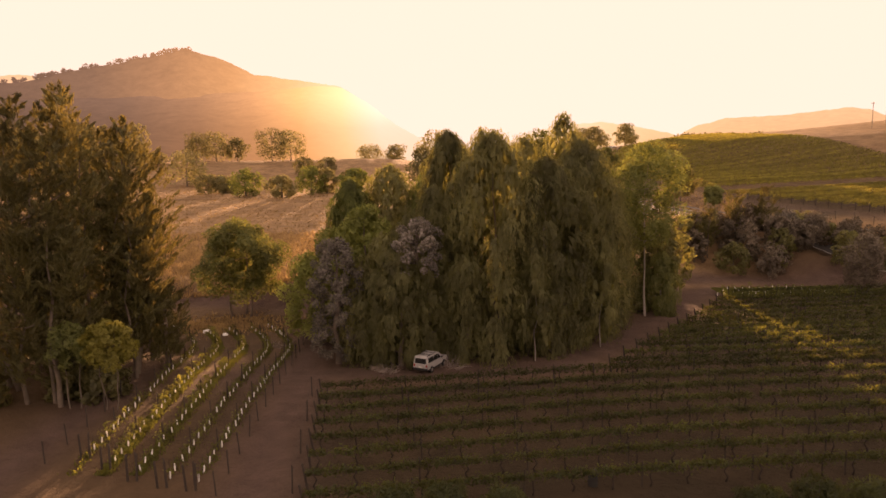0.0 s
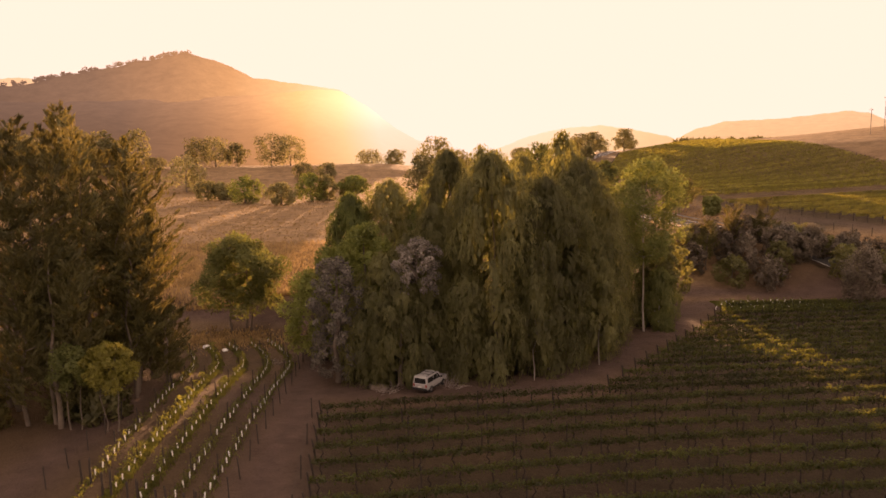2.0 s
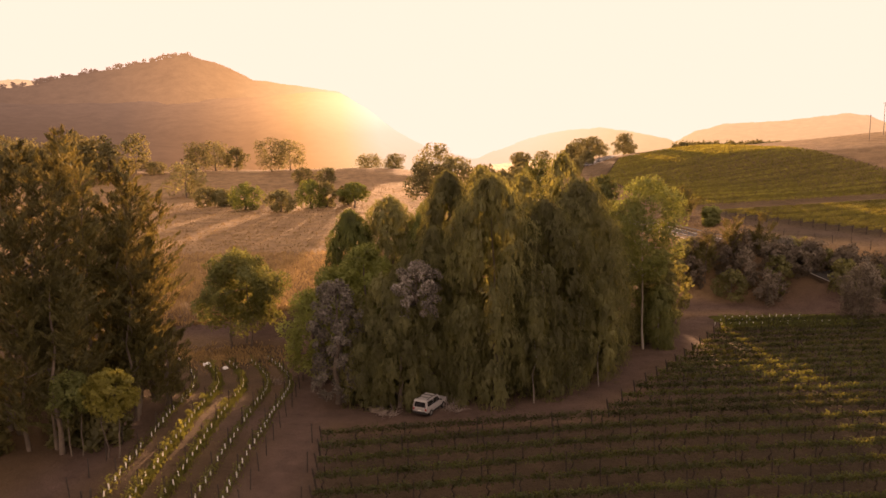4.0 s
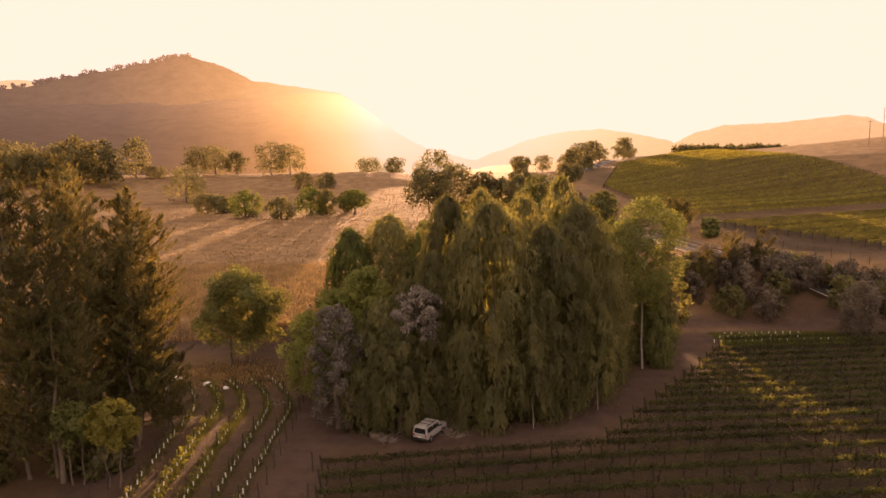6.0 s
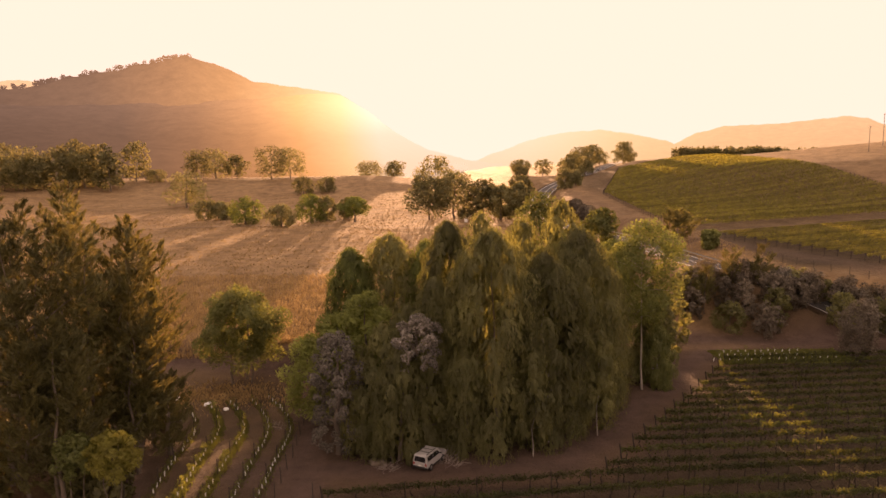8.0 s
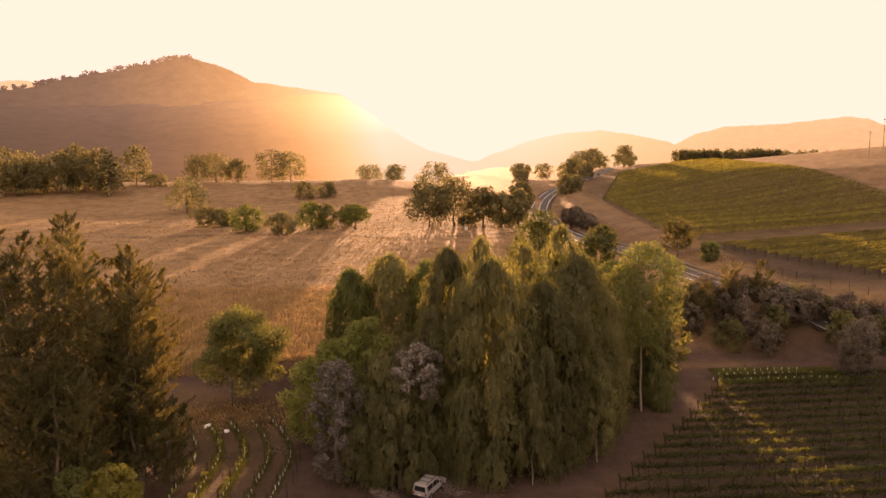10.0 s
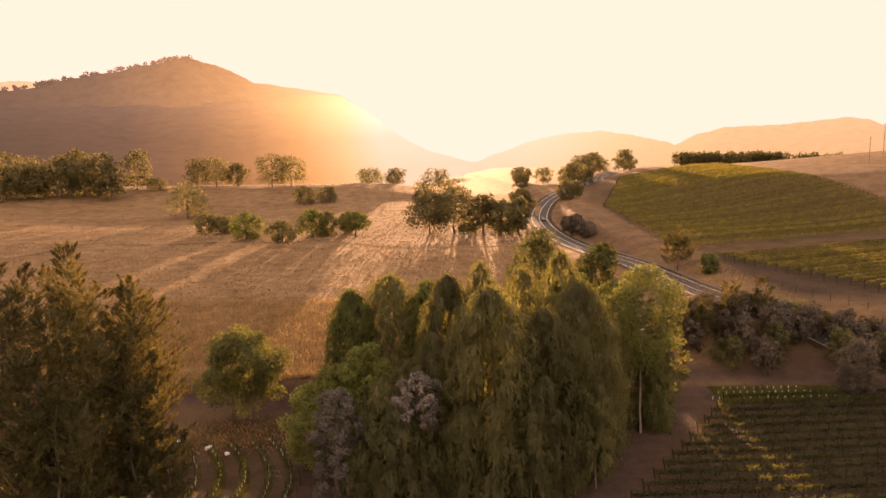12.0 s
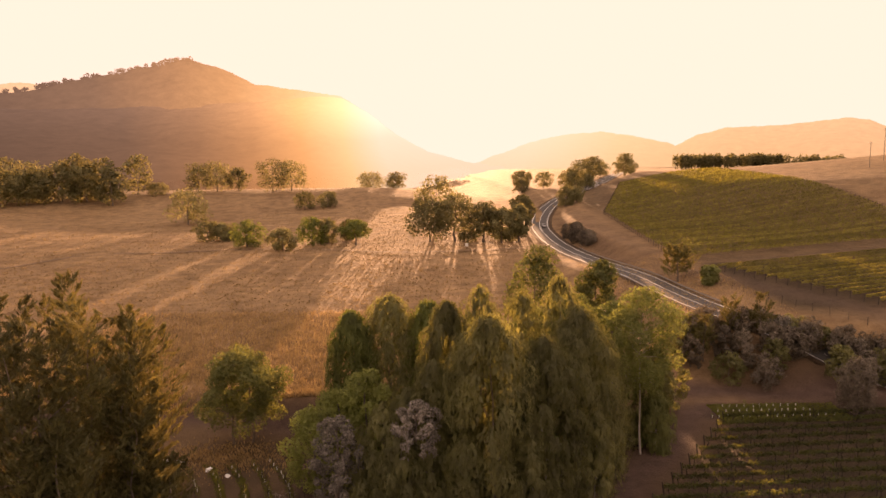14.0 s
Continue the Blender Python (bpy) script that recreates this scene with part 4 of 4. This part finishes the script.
for r, (x0, ya, yb, leafy) in enumerate([(-26.4, 46, 82, (0.6, 0.1, 0.3, 0.0)), (-24.0, 44, 84, (0.1, 0.4, 0.2, 0.3)), (-21.5, 42.5, 85, (0.3, 0.3, 0.3, 0.1)), (-19.0, 41.5, 86, (0.5, 0.1, 0.4, 0.0)), (-16.8, 41, 87, (0.5, 0.1, 0.4, 0.0))]):
    y, i = ya, 0
    root = thing("trellis", left_row_x(x0, ya), ya, land(left_row_x(x0, ya), ya), "low trellis of thin posts and wire over young vines", "trellis", "young vine trellises")
    base = root.matrix_basis.translation
    pts = []
    while y < yb:
        x = left_row_x(x0, y)
        if rng.random() < 0.9:
            young_vine(x + rng.uniform(-0.1, 0.1), y, rng, leafy)
        if i % 4 == 0:
            ob = part("post", POST, root)
            ob.matrix_basis = pose(x - base.x, y - 0.5 - base.y, land(x, y - 0.5) - base.z, rng.uniform(-3, 3), rng.uniform(-3, 3), 0)
            pts.append((x - base.x, y - 0.5 - base.y, land(x, y - 0.5) - base.z + 0.75))
        y += 1.25 * rng.uniform(0.9, 1.1)
        i += 1
    part("wire", wire_mesh(pts), root)
    part("drip_line", limb_mesh("drip_line", [(px, py, pz - 0.35) for px, py, pz in pts], [0.009] * len(pts), M_WOOD, 4), root, "dark plastic drip line")
    for dx in (-0.25, 0.35):
        ob = part("end_post", END_POST, root)
        ob.matrix_basis = pose(dx, -1.2, land(base.x + dx, base.y - 1.2) - base.z, rng.uniform(-5, 5), rng.uniform(-5, 5), 0)
for yy in (98.4, 100.6, 102.6):
    x = 40.5 + (yy - 98) * 0.8
    while x < 60 - (yy - 98) * 0.6:
        young_vine(x, yy + 0.02 * (x - 40), rng, (0.8, 0.05, 0.15, 0.0), False)
        x += rng.uniform(1.0, 1.5)


def fence(pts, step, label, height=1.0, rng=rng):
    """Posts and two wires along a line of ground points."""
    x, y = pts[0]
    root = thing("fence", x, y, land(x, y), label, "fence", "post and wire fences")
    z0, tops = land(x, y), []
    for (ax, ay), (bx, by) in zip(pts, pts[1:]):
        n = max(1, int(math.hypot(bx - ax, by - ay) / step))
        for i in range(n):
            px, py = ax + (bx - ax) * i / n, ay + (by - ay) * i / n
            ob = part("post", POST, root)
            ob.matrix_basis = pose(px - x, py - y, land(px, py) - z0, rng.uniform(-4, 4), rng.uniform(-4, 4), 0) @ Matrix.Diagonal((1, 1, height, 1))
            tops.append((px - x, py - y, land(px, py) - z0 + 1.45 * height))
    part("wire", wire_mesh(tops), root)
    part("wire", wire_mesh([(a, b, c - 0.5 * height) for a, b, c in tops]), root)


fence([(-14.3, 39.0), (-15.3, 54.0), (-15.9, 66.0), (-17.4, 80.0), (-19.5, 88.0)], 3.0, "thin timber fence posts beside the farm track")
fence([(-27.9, 44.0), (-29.2, 60.0)], 3.0, "thin timber fence posts below the sheoaks")
fence([(66.5, 158.0), (73.5, 137.0), (84.0, 118.0), (100.0, 100.0)], 3.2, "post and wire fence along the road reserve")
fence([(-9.6, 39.0), (-12.6, 62.0)], 5.5, "leaning end posts of the vineyard headland", 1.1)

# ---- hillside vineyards ----
rng = np.random.default_rng(31)
WAY = Vector((0.9455, 0.3255, 0))
for k in range(17):
    sx, sy = 72.8 + 1.36 * k, 175.5 - 2.68 * k
    vine_row(rng, (sx, sy, 0), (sx + WAY.x * 70, sy + WAY.y * 70, 0), 48, 0.26, "trellised grapevine row in full leaf on the slope", "slope vine rows", False, thick=0.14, low=0.9, high=1.7, gaps=0.06, leaf=M_HILLVINE)
for k in range(72):
    sy = 191 + 3.05 * k
    sx = 67.6 + 0.045 * (sy - 191) + 0.28 * max(0.0, sy - 300)
    run = min(150.0, 60 + max(0.0, 175 + (330 - sy) * 1.1 - sx) * 0.9) if sy < 330 else max(40.0, 110 - (sy - 330) * 0.5)
    run = min(run, (176 - sx) / WAY.x)
    vine_row(rng, (sx, sy, 0), (sx + WAY.x * run, sy + WAY.y * run, 0), 18 if k < 25 else 9, 0.41 if k < 25 else 0.54, "trellised grapevine row in full leaf on the far hill", "hill vine rows", False, thick=0.18, low=0.9, high=1.8, gaps=0.1, leaf=M_HILLVINE)

# ---- road ----


def ribbon(name, line, a, b, lift, material, dash=0):
    verts, faces = [], []
    for i, q in enumerate(line):
        d = (line[min(i + 1, len(line) - 1)] - line[max(i - 1, 0)]).normalized()
        side = Vector((d.y, -d.x))
        mid = land(q.x, q.y)
        for o in (a, b):
            c = q + side * o
            verts.append((c.x, c.y, mid + lift))
    for i in range(len(line) - 1):
        if dash and (i // dash) % 2:
            continue
        faces.append((2 * i, 2 * i + 1, 2 * i + 3, 2 * i + 2))
    return mesh_from(name, verts, faces, material, True)


road = tagged(new("road", ribbon("road", LINE, -4.0, 4.0, 0.12, M_ASPHALT)), "two-lane asphalt road curving up the valley", "road", kind="structure")
part("shoulder", ribbon("shoulder", LINE, -5.5, -4.0, 0.10, M_GROUND), road)
part("shoulder", ribbon("shoulder", LINE, 4.0, 5.5, 0.10, M_GROUND), road)
part("edge_line", ribbon("edge_line", LINE, -3.6, -3.35, 0.126, M_LINE), road)
part("edge_line", ribbon("edge_line", LINE, 3.35, 3.6, 0.126, M_LINE), road)
part("centre_line", ribbon("centre_line", LINE, -0.12, 0.12, 0.126, M_LINE), road)


PADDOCK_TRACK = smooth_line([(-190, 175), (-150, 212), (-132, 242), (-103, 245), (-77, 249), (-48, 245.5), (-31, 240), (-10, 236), (8, 238), (30, 242), (50, 246)], 10)
tagged(new("paddock_track", ribbon("paddock_track", PADDOCK_TRACK, -0.8, 0.8, 0.3, M_WORN)), "narrow worn track across the dry paddock", "track", kind="structure")


def guard_rail(line, off):
    q0 = line[0]
    root = thing("guard_rail", q0.x, q0.y, land(q0.x, q0.y), "long steel guard rail on short posts beside the road", "guard rail")
    z0 = land(q0.x, q0.y)
    verts, faces = [], []
    prof = [(0.0, 0.45), (0.05, 0.52), (0.0, 0.6), (0.05, 0.68), (0.0, 0.75)]
    for i, q in enumerate(line):
        d = (line[min(i + 1, len(line) - 1)] - line[max(i - 1, 0)]).normalized()
        side = Vector((d.y, -d.x))
        c = q + side * off
        z = land(q.x, q.y) + 0.1
        for o, h in prof:
            verts.append((c.x + side.x * o - q0.x, c.y + side.y * o - q0.y, z + h - z0))
        if i % 2 == 0:
            ob = part("rail_post", POST, root)
            ob.matrix_basis = pose(c.x + side.x * 0.12 - q0.x, c.y + side.y * 0.12 - q0.y, z - z0 - 0.1) @ Matrix.Diagonal((1, 1, 0.45, 1))
    n = len(prof)
    for i in range(len(line) - 1):
        for k in range(n - 1):
            faces.append((i * n + k, i * n + k + 1, (i + 1) * n + k + 1, (i + 1) * n + k))
    part("rail", mesh_from("rail", verts, faces, M_STEEL, True), root)


guard_rail(LINE[52:96], 4.6)

# ---- vehicles ----


def box_bm(bm, x0, x1, y0, y1, z0, z1, taper=0.0, bevel=0.0):
    """A box with its top drawn in by taper."""
    vs = [bm.verts.new(p) for p in ((x0, y0, z0), (x1, y0, z0), (x1, y1, z0), (x0, y1, z0), (x0 + taper, y0 + taper, z1), (x1 - taper, y0 + taper, z1), (x1 - taper, y1 - taper, z1), (x0 + taper, y1 - taper, z1))]
    for f in ((3, 2, 1, 0), (4, 5, 6, 7), (0, 1, 5, 4), (1, 2, 6, 5), (2, 3, 7, 6), (3, 0, 4, 7)):
        bm.faces.new([vs[i] for i in f])
    return vs


def boxes(name, material, specs, bevel=0.03):
    bm = bmesh.new()
    for s in specs:
        box_bm(bm, *s)
    if bevel:
        bmesh.ops.bevel(bm, geom=list(bm.edges), offset=bevel, segments=2, affect="EDGES", clamp_overlap=True)
    return bm_mesh(name, bm, material)


def wheel(parent, x, y, r=0.36, w=0.24):
    hub = None
    for name, rr, ww, m in (("wheel", r, w, M_RUBBER), ("rim", r * 0.58, w + 0.02, M_STEEL)):
        bm = bmesh.new()
        bmesh.ops.create_cone(bm, cap_ends=True, segments=20, radius1=rr, radius2=rr, depth=ww)
        bmesh.ops.bevel(bm, geom=[e for e in bm.edges if e.calc_face_angle(0) > 1], offset=0.03, segments=2, affect="EDGES")
        if hub:
            part(name, bm_mesh(name, bm, m, False), hub)
        else:
            hub = part(name, bm_mesh(name, bm, m, False), parent, "black rubber tyre")
            hub.matrix_basis = pose(x, y, r, 90, 0, 0)


def wagon(x, y, turn, label, category="car", small=False):
    """A boxy four-wheel-drive wagon; its nose points along its own x."""
    root = thing("wagon", x, y, land(x, y) + (0.12 if small else 0.0), label, category, turn=turn)
    root.scale = (0.92, 0.92, 0.92)
    bm = bmesh.new()
    prof = [(-2.15, 0.5), (-2.2, 0.95), (-2.08, 1.72), (-1.95, 1.80), (0.25, 1.82), (0.45, 1.76), (0.98, 1.14), (2.0, 1.05), (2.12, 0.9), (2.14, 0.5)]
    rows = []
    for yy, k in ((-0.84, 0.0), (-0.86, 0.5), (0.86, 0.5), (0.84, 0.0)):
        rows.append([bm.verts.new((px, yy * (0.87 if pz > 1.5 else 1.0), pz)) for px, pz in prof])
    n = len(prof)
    for a, b in zip(rows, rows[1:]):
        for i in range(n - 1):
            bm.faces.new((a[i], b[i], b[i + 1], a[i + 1]))
        bm.faces.new((a[n - 1], b[n - 1], b[0], a[0]))
    bm.faces.new(rows[0])
    bm.faces.new(rows[-1][::-1])
    bmesh.ops.recalc_face_normals(bm, faces=bm.faces)
    part("body", bm_mesh("body", bm, M_WHITE), root, "white painted body")
    for s in (-1, 1):
        for x0, x1, nm in ((-1.9, -0.85, "rear_side_window"), (-0.72, 0.02, "side_window"), (0.1, 0.62, "front_side_window")):
            bm = bmesh.new()
            slope = 0.42 if x1 > 0.5 else 0.0
            q = [(x0, 1.18), (x1, 1.18), (x1 - slope, 1.66), (x0 + 0.03, 1.66)]
            yv = lambda zz: s * (0.872 - 0.11 * max(0.0, (zz - 1.1) / 0.7))
            f = bm.faces.new([bm.verts.new((px, yv(pz) + s * 0.0, pz)) for px, pz in q])
            r = bmesh.ops.extrude_face_region(bm, geom=[f])
            bmesh.ops.translate(bm, verts=[v for v in r["geom"] if isinstance(v, bmesh.types.BMVert)], vec=(0, -s * 0.06, 0))
            bmesh.ops.recalc_face_normals(bm, faces=bm.faces)
            part(nm, bm_mesh(nm, bm, M_GLASS), root, "dark tinted glass")
        part("tail_light", boxes("tail_light", M_RED, [(-2.22, -2.1, s * 0.72 - 0.1, s * 0.72 + 0.1, 0.78, 1.02)], 0.015), root, "red lens")
        part("headlight", boxes("headlight", M_GLASS, [(2.06, 2.16, s * 0.62 - 0.14, s * 0.62 + 0.14, 0.74, 0.92)], 0.015), root)
        part("mirror", boxes("mirror", M_RUBBER, [(0.62, 0.74, s * 0.95 - 0.09, s * 0.95 + 0.09, 1.12, 1.28)], 0.02), root)
        part("roof_rail", boxes("roof_rail", M_RUBBER, [(-1.85, 0.1, s * 0.62 - 0.025, s * 0.62 + 0.025, 1.83, 1.89)], 0.01), root)
        for wx in (-1.3, 1.35):
            wheel(root, wx, s * 0.76)
    bm = bmesh.new()
    f = bm.faces.new([bm.verts.new(p) for p in ((-2.165, -0.68, 1.12), (-2.165, 0.68, 1.12), (-2.095, 0.6, 1.64), (-2.095, -0.6, 1.64))])
    r = bmesh.ops.extrude_face_region(bm, geom=[f])
    bmesh.ops.translate(bm, verts=[v for v in r["geom"] if isinstance(v, bmesh.types.BMVert)], vec=(-0.03, 0, 0))
    bmesh.ops.recalc_face_normals(bm, faces=bm.faces)
    part("rear_window", bm_mesh("rear_window", bm, M_GLASS), root, "dark tinted glass")
    bm = bmesh.new()
    f = bm.faces.new([bm.verts.new(p) for p in ((0.53, -0.66, 1.69), (0.94, -0.76, 1.2), (0.94, 0.76, 1.2), (0.53, 0.66, 1.69))])
    r = bmesh.ops.extrude_face_region(bm, geom=[f])
    bmesh.ops.translate(bm, verts=[v for v in r["geom"] if isinstance(v, bmesh.types.BMVert)], vec=(0.04, 0, 0.03))
    bmesh.ops.recalc_face_normals(bm, faces=bm.faces)
    part("windscreen", bm_mesh("windscreen", bm, M_GLASS), root, "dark tinted glass")
    part("bumper", boxes("bumper", M_RUBBER, [(-2.3, -2.12, -0.84, 0.84, 0.42, 0.62)], 0.03), root)
    part("bumper", boxes("bumper", M_RUBBER, [(2.08, 2.26, -0.84, 0.84, 0.42, 0.62)], 0.03), root)
    part("number_plate", boxes("number_plate", M_TUBE, [(-2.235, -2.2, -0.2, 0.2, 0.68, 0.8)], 0.0), root)
    part("wheel_arch", boxes("wheel_arch", M_RUBBER, [(-1.75, 1.8, -0.82, 0.82, 0.3, 0.52)], 0.02), root)
    for k in (-1.3, -0.5):
        part("roof_bar", boxes("roof_bar", M_RUBBER, [(k - 0.03, k + 0.03, -0.62, 0.62, 1.88, 1.92)], 0.01), root)
    return root


wagon(-1.6, 63.2, 62, "old white four-wheel-drive wagon parked on bare earth under the trees")
wagon(43.8, 292, -94, "small white car on the curving road", small=True)
wagon(101.5, 436, -120, "pale car on the far road", small=True)
wagon(87, 408, 60, "pale car on the far road", small=True)

# ---- small things ----


def lump(name, x, y, label, category, material, size, seed, squash=0.6, group=""):
    bm = bmesh.new()
    bmesh.ops.create_icosphere(bm, subdivisions=3, radius=1.0)
    for v in bm.verts:
        k = 1 + 0.35 * noise.noise(v.co * 1.7 + Vector((seed, 0, 0))) + 0.12 * noise.noise(v.co * 5 + Vector((0, seed, 0)))
        v.co *= k
        v.co = Vector((v.co.x * size, v.co.y * size * 0.7, max(-0.05, v.co.z * size * squash)))
    ob = new(name, bm_mesh(name, bm, material, True))
    ob.matrix_basis = pose(x, y, land(x, y), 0, 0, seed * 40)
    return tagged(ob, label, category, group)


for i, (x, y, s) in enumerate([(-36.3, 86.6, 0.75), (-31.4, 84.6, 0.6), (-28.3, 82.6, 0.5), (-38.5, 87.5, 0.5)]):
    lump("bulk_bag", x, y, "slumped white woven bag beside young vines", "bag", M_BAG, s, i + 1, 0.55, "white bags")
lump("earth_mound", -6.9, 63.9, "small dark mound of earth and cuttings", "mound", M_BARK, 0.9, 9, 0.6)


def barrel(x, y, material, label, r=0.29, h=0.88):
    root = thing("drum", x, y, land(x, y), label, "drum")
    bm = tube_bm([(0, 0, 0), (0, 0, 0.02), (0, 0, h * 0.33), (0, 0, h * 0.34), (0, 0, h * 0.66), (0, 0, h * 0.67), (0, 0, h)], [r * 0.97, r, r, r * 1.04, r * 1.04, r, r], 20)
    part("shell", bm_mesh("shell", bm, material, False), root)
    part("lid", bm_mesh("lid", tube_bm([(0, 0, h), (0, 0, h + 0.03)], [r * 1.03, r * 1.0], 20), material), root)


barrel(8.7, 38.4, M_RUBBER, "black plastic drum between vine rows")


def brush_pile(x, y, label, n, spread, seed, high=0.75):
    r = random.Random(seed)
    root = thing("brush_pile", x, y, land(x, y), label, "brush pile", "brush piles")
    for i in range(n):
        a, q = r.uniform(0, 6.28), spread * r.random() ** 0.5
        px, py = q * math.cos(a), q * math.sin(a)
        b, ln = r.uniform(0, 6.28), r.uniform(0.5, 1.3)
        tip = (px + ln * math.cos(b), py + ln * math.sin(b), r.uniform(0.05, high))
        mid = ((px + tip[0]) / 2 + r.uniform(-0.1, 0.1), (py + tip[1]) / 2, tip[2] / 2 + r.uniform(0, 0.15))
        part("branch", limb_mesh("branch", [(px, py, 0.02), mid, tip], [0.022, 0.016, 0.006], M_TWIG, 5), root)


brush_pile(-5.8, 62.4, "heap of bleached cut branches on bare earth", 44, 0.9, 3)
brush_pile(-0.1, 63.9, "heap of bleached cut branches over the car's bonnet", 50, 1.1, 4, 1.5)
brush_pile(1.2, 62.6, "small heap of cut branches beside the car", 14, 0.6, 5, 0.4)
brush_pile(-19.5, 76, "scattered pale prunings on the track", 20, 1.2, 6)


def power_pole(x, y, h):
    root = thing("power_pole", x, y, land(x, y), "tall timber power pole with a cross arm on the hill", "power pole", "power poles")
    part("shaft", bm_mesh("shaft", tube_bm([(0, 0, -0.3), (0, 0, h * 0.5), (0, 0, h)], [0.2, 0.17, 0.13], 10), M_POLE), root)
    arm = part("cross_arm", boxes("cross_arm", M_POLE, [(-1.1, 1.1, -0.07, 0.07, h - 0.9, h - 0.75)], 0.01), root)
    for k in (-0.95, -0.35, 0.35, 0.95):
        part("insulator", bm_mesh("insulator", tube_bm([(k, 0, h - 0.75), (k, 0, h - 0.6), (k, 0, h - 0.5)], [0.03, 0.06, 0.03], 8), M_TUBE), arm)


power_pole(234, 367, 14)
power_pole(258, 392, 19)


def marker(x, y, h, label):
    ob = new("marker_post", POST)
    ob.matrix_basis = pose(x, y, land(x, y)) @ Matrix.Diagonal((1.2, 1.2, h, 1))
    return tagged(ob, label, "post")


marker(12.9, 57.0, 1.0, "pale timber marker post at the vineyard corner")
marker(-206, 300, 1.2, "lone dark post in the dry paddock")
sign = thing("roadside_sign", 7.9, 240.5, land(7.9, 240.5), "small white blank sign on a post by the paddock trees", "sign")
part("sign_post", POST, sign)
part("sign_panel", boxes("sign_panel", M_TUBE, [(-0.55, 0.55, -0.1, -0.06, 1.3, 2.5)], 0.01), sign, "white painted panel")

# bushes close under the camera
for i, (x, y, h, r) in enumerate([(-3.0, 35.6, 2.0, 1.5), (-0.2, 35.2, 2.2, 1.6), (3.2, 34.8, 2.0, 1.5), (17.0, 34.6, 1.6, 1.4), (20.3, 35.0, 1.9, 1.6), (23.4, 34.8, 1.8, 1.6)]):
    tree(500 + i, x, y, h, r, "soft dark green bush at the vineyard's near edge", M_VINE, M_BARK, "round", 0.0, 3500, 0.22, 0.28, 30, 0.9, group="near bushes", name="bush", category="bush", girth=0.08, limbs=3)

# ---- dry grass ----


def grass(name, seed, count, spot, tall, label, material, wide=0.10):
    rng = np.random.default_rng(seed)
    pos = []
    while len(pos) < count:
        x, y = spot(rng)
        if wavy(x, y, 0.05) + 0.5 * wavy(x, y, 0.3) + rng.uniform(-1.0, 1.0) > -0.45:
            pos.append((x, y, land(x, y) + 0.5 * wavy(x, y, 0.03) * ss(110, 200, y) * ss(40, 20, x)))
    pos = np.array(pos)
    n = len(pos)
    h = tall * (0.5 + rng.random(n))
    lean = rng.normal(size=(n, 2)) * 0.3
    a = rng.uniform(0, math.pi, n)
    w = wide * (0.6 + 0.8 * rng.random(n)) * h / tall * 1.6
    u = np.stack([np.cos(a) * w, np.sin(a) * w, np.zeros(n)], axis=1)
    tip = pos + np.stack([lean[:, 0] * h, lean[:, 1] * h, h], axis=1)
    base = pos - (0, 0, 0.05)
    v = np.stack([base - u, base + u, tip + u * 0.9, tip - u * 0.9], axis=1).reshape(-1, 3)
    me = mesh_from(name, v, np.arange(4 * n).reshape(-1, 4), material)
    return tagged(new(name, me), label, "grass", kind="stuff")


def paddock_spot(r):
    y = 112 + 290 * r.random() ** 1.7
    return r.uniform(-0.72 * y - 10, 34), y


grass("paddock_grass", 41, 38000, paddock_spot, 0.2, "dry golden grass of the open paddock", M_STRAW, 0.09)
grass("bank_grass", 42, 52000, lambda r: (r.uniform(-75, 10), 104 + 52 * r.random() ** 1.6), 0.55, "tall dry grass on the creek bank", M_STRAW, 0.022)


def row_weeds(r):
    x0 = (-26.4, -24.0, -21.5, -19.0, -16.8)[int(r.choice(5, p=(0.07, 0.45, 0.3, 0.1, 0.08)))]
    y = r.uniform(42, 86)
    return left_row_x(x0, y) + 0.28 * r.normal(), y


grass("row_weeds", 43, 24000, row_weeds, 0.13, "green weeds along the young vine rows", M_WEED, 0.022)
grass("verge_grass", 44, 8000, lambda r: (r.uniform(40, 72), r.uniform(122, 200)), 0.22, "rough dry grass along the road verge", M_STRAW, 0.03)
grass("creek_weeds", 46, 2600, lambda r: (-31 + 5.0 * r.normal(), 88 + 2.6 * r.normal()), 0.26, "dry weeds along the creek edge", M_STRAW, 0.035)
grass("lawn_grass", 47, 9000, lambda r: (r.uniform(42, 62), r.uniform(96.5, 104)), 0.16, "short green grass among young vines by the far track", M_WEED, 0.03)
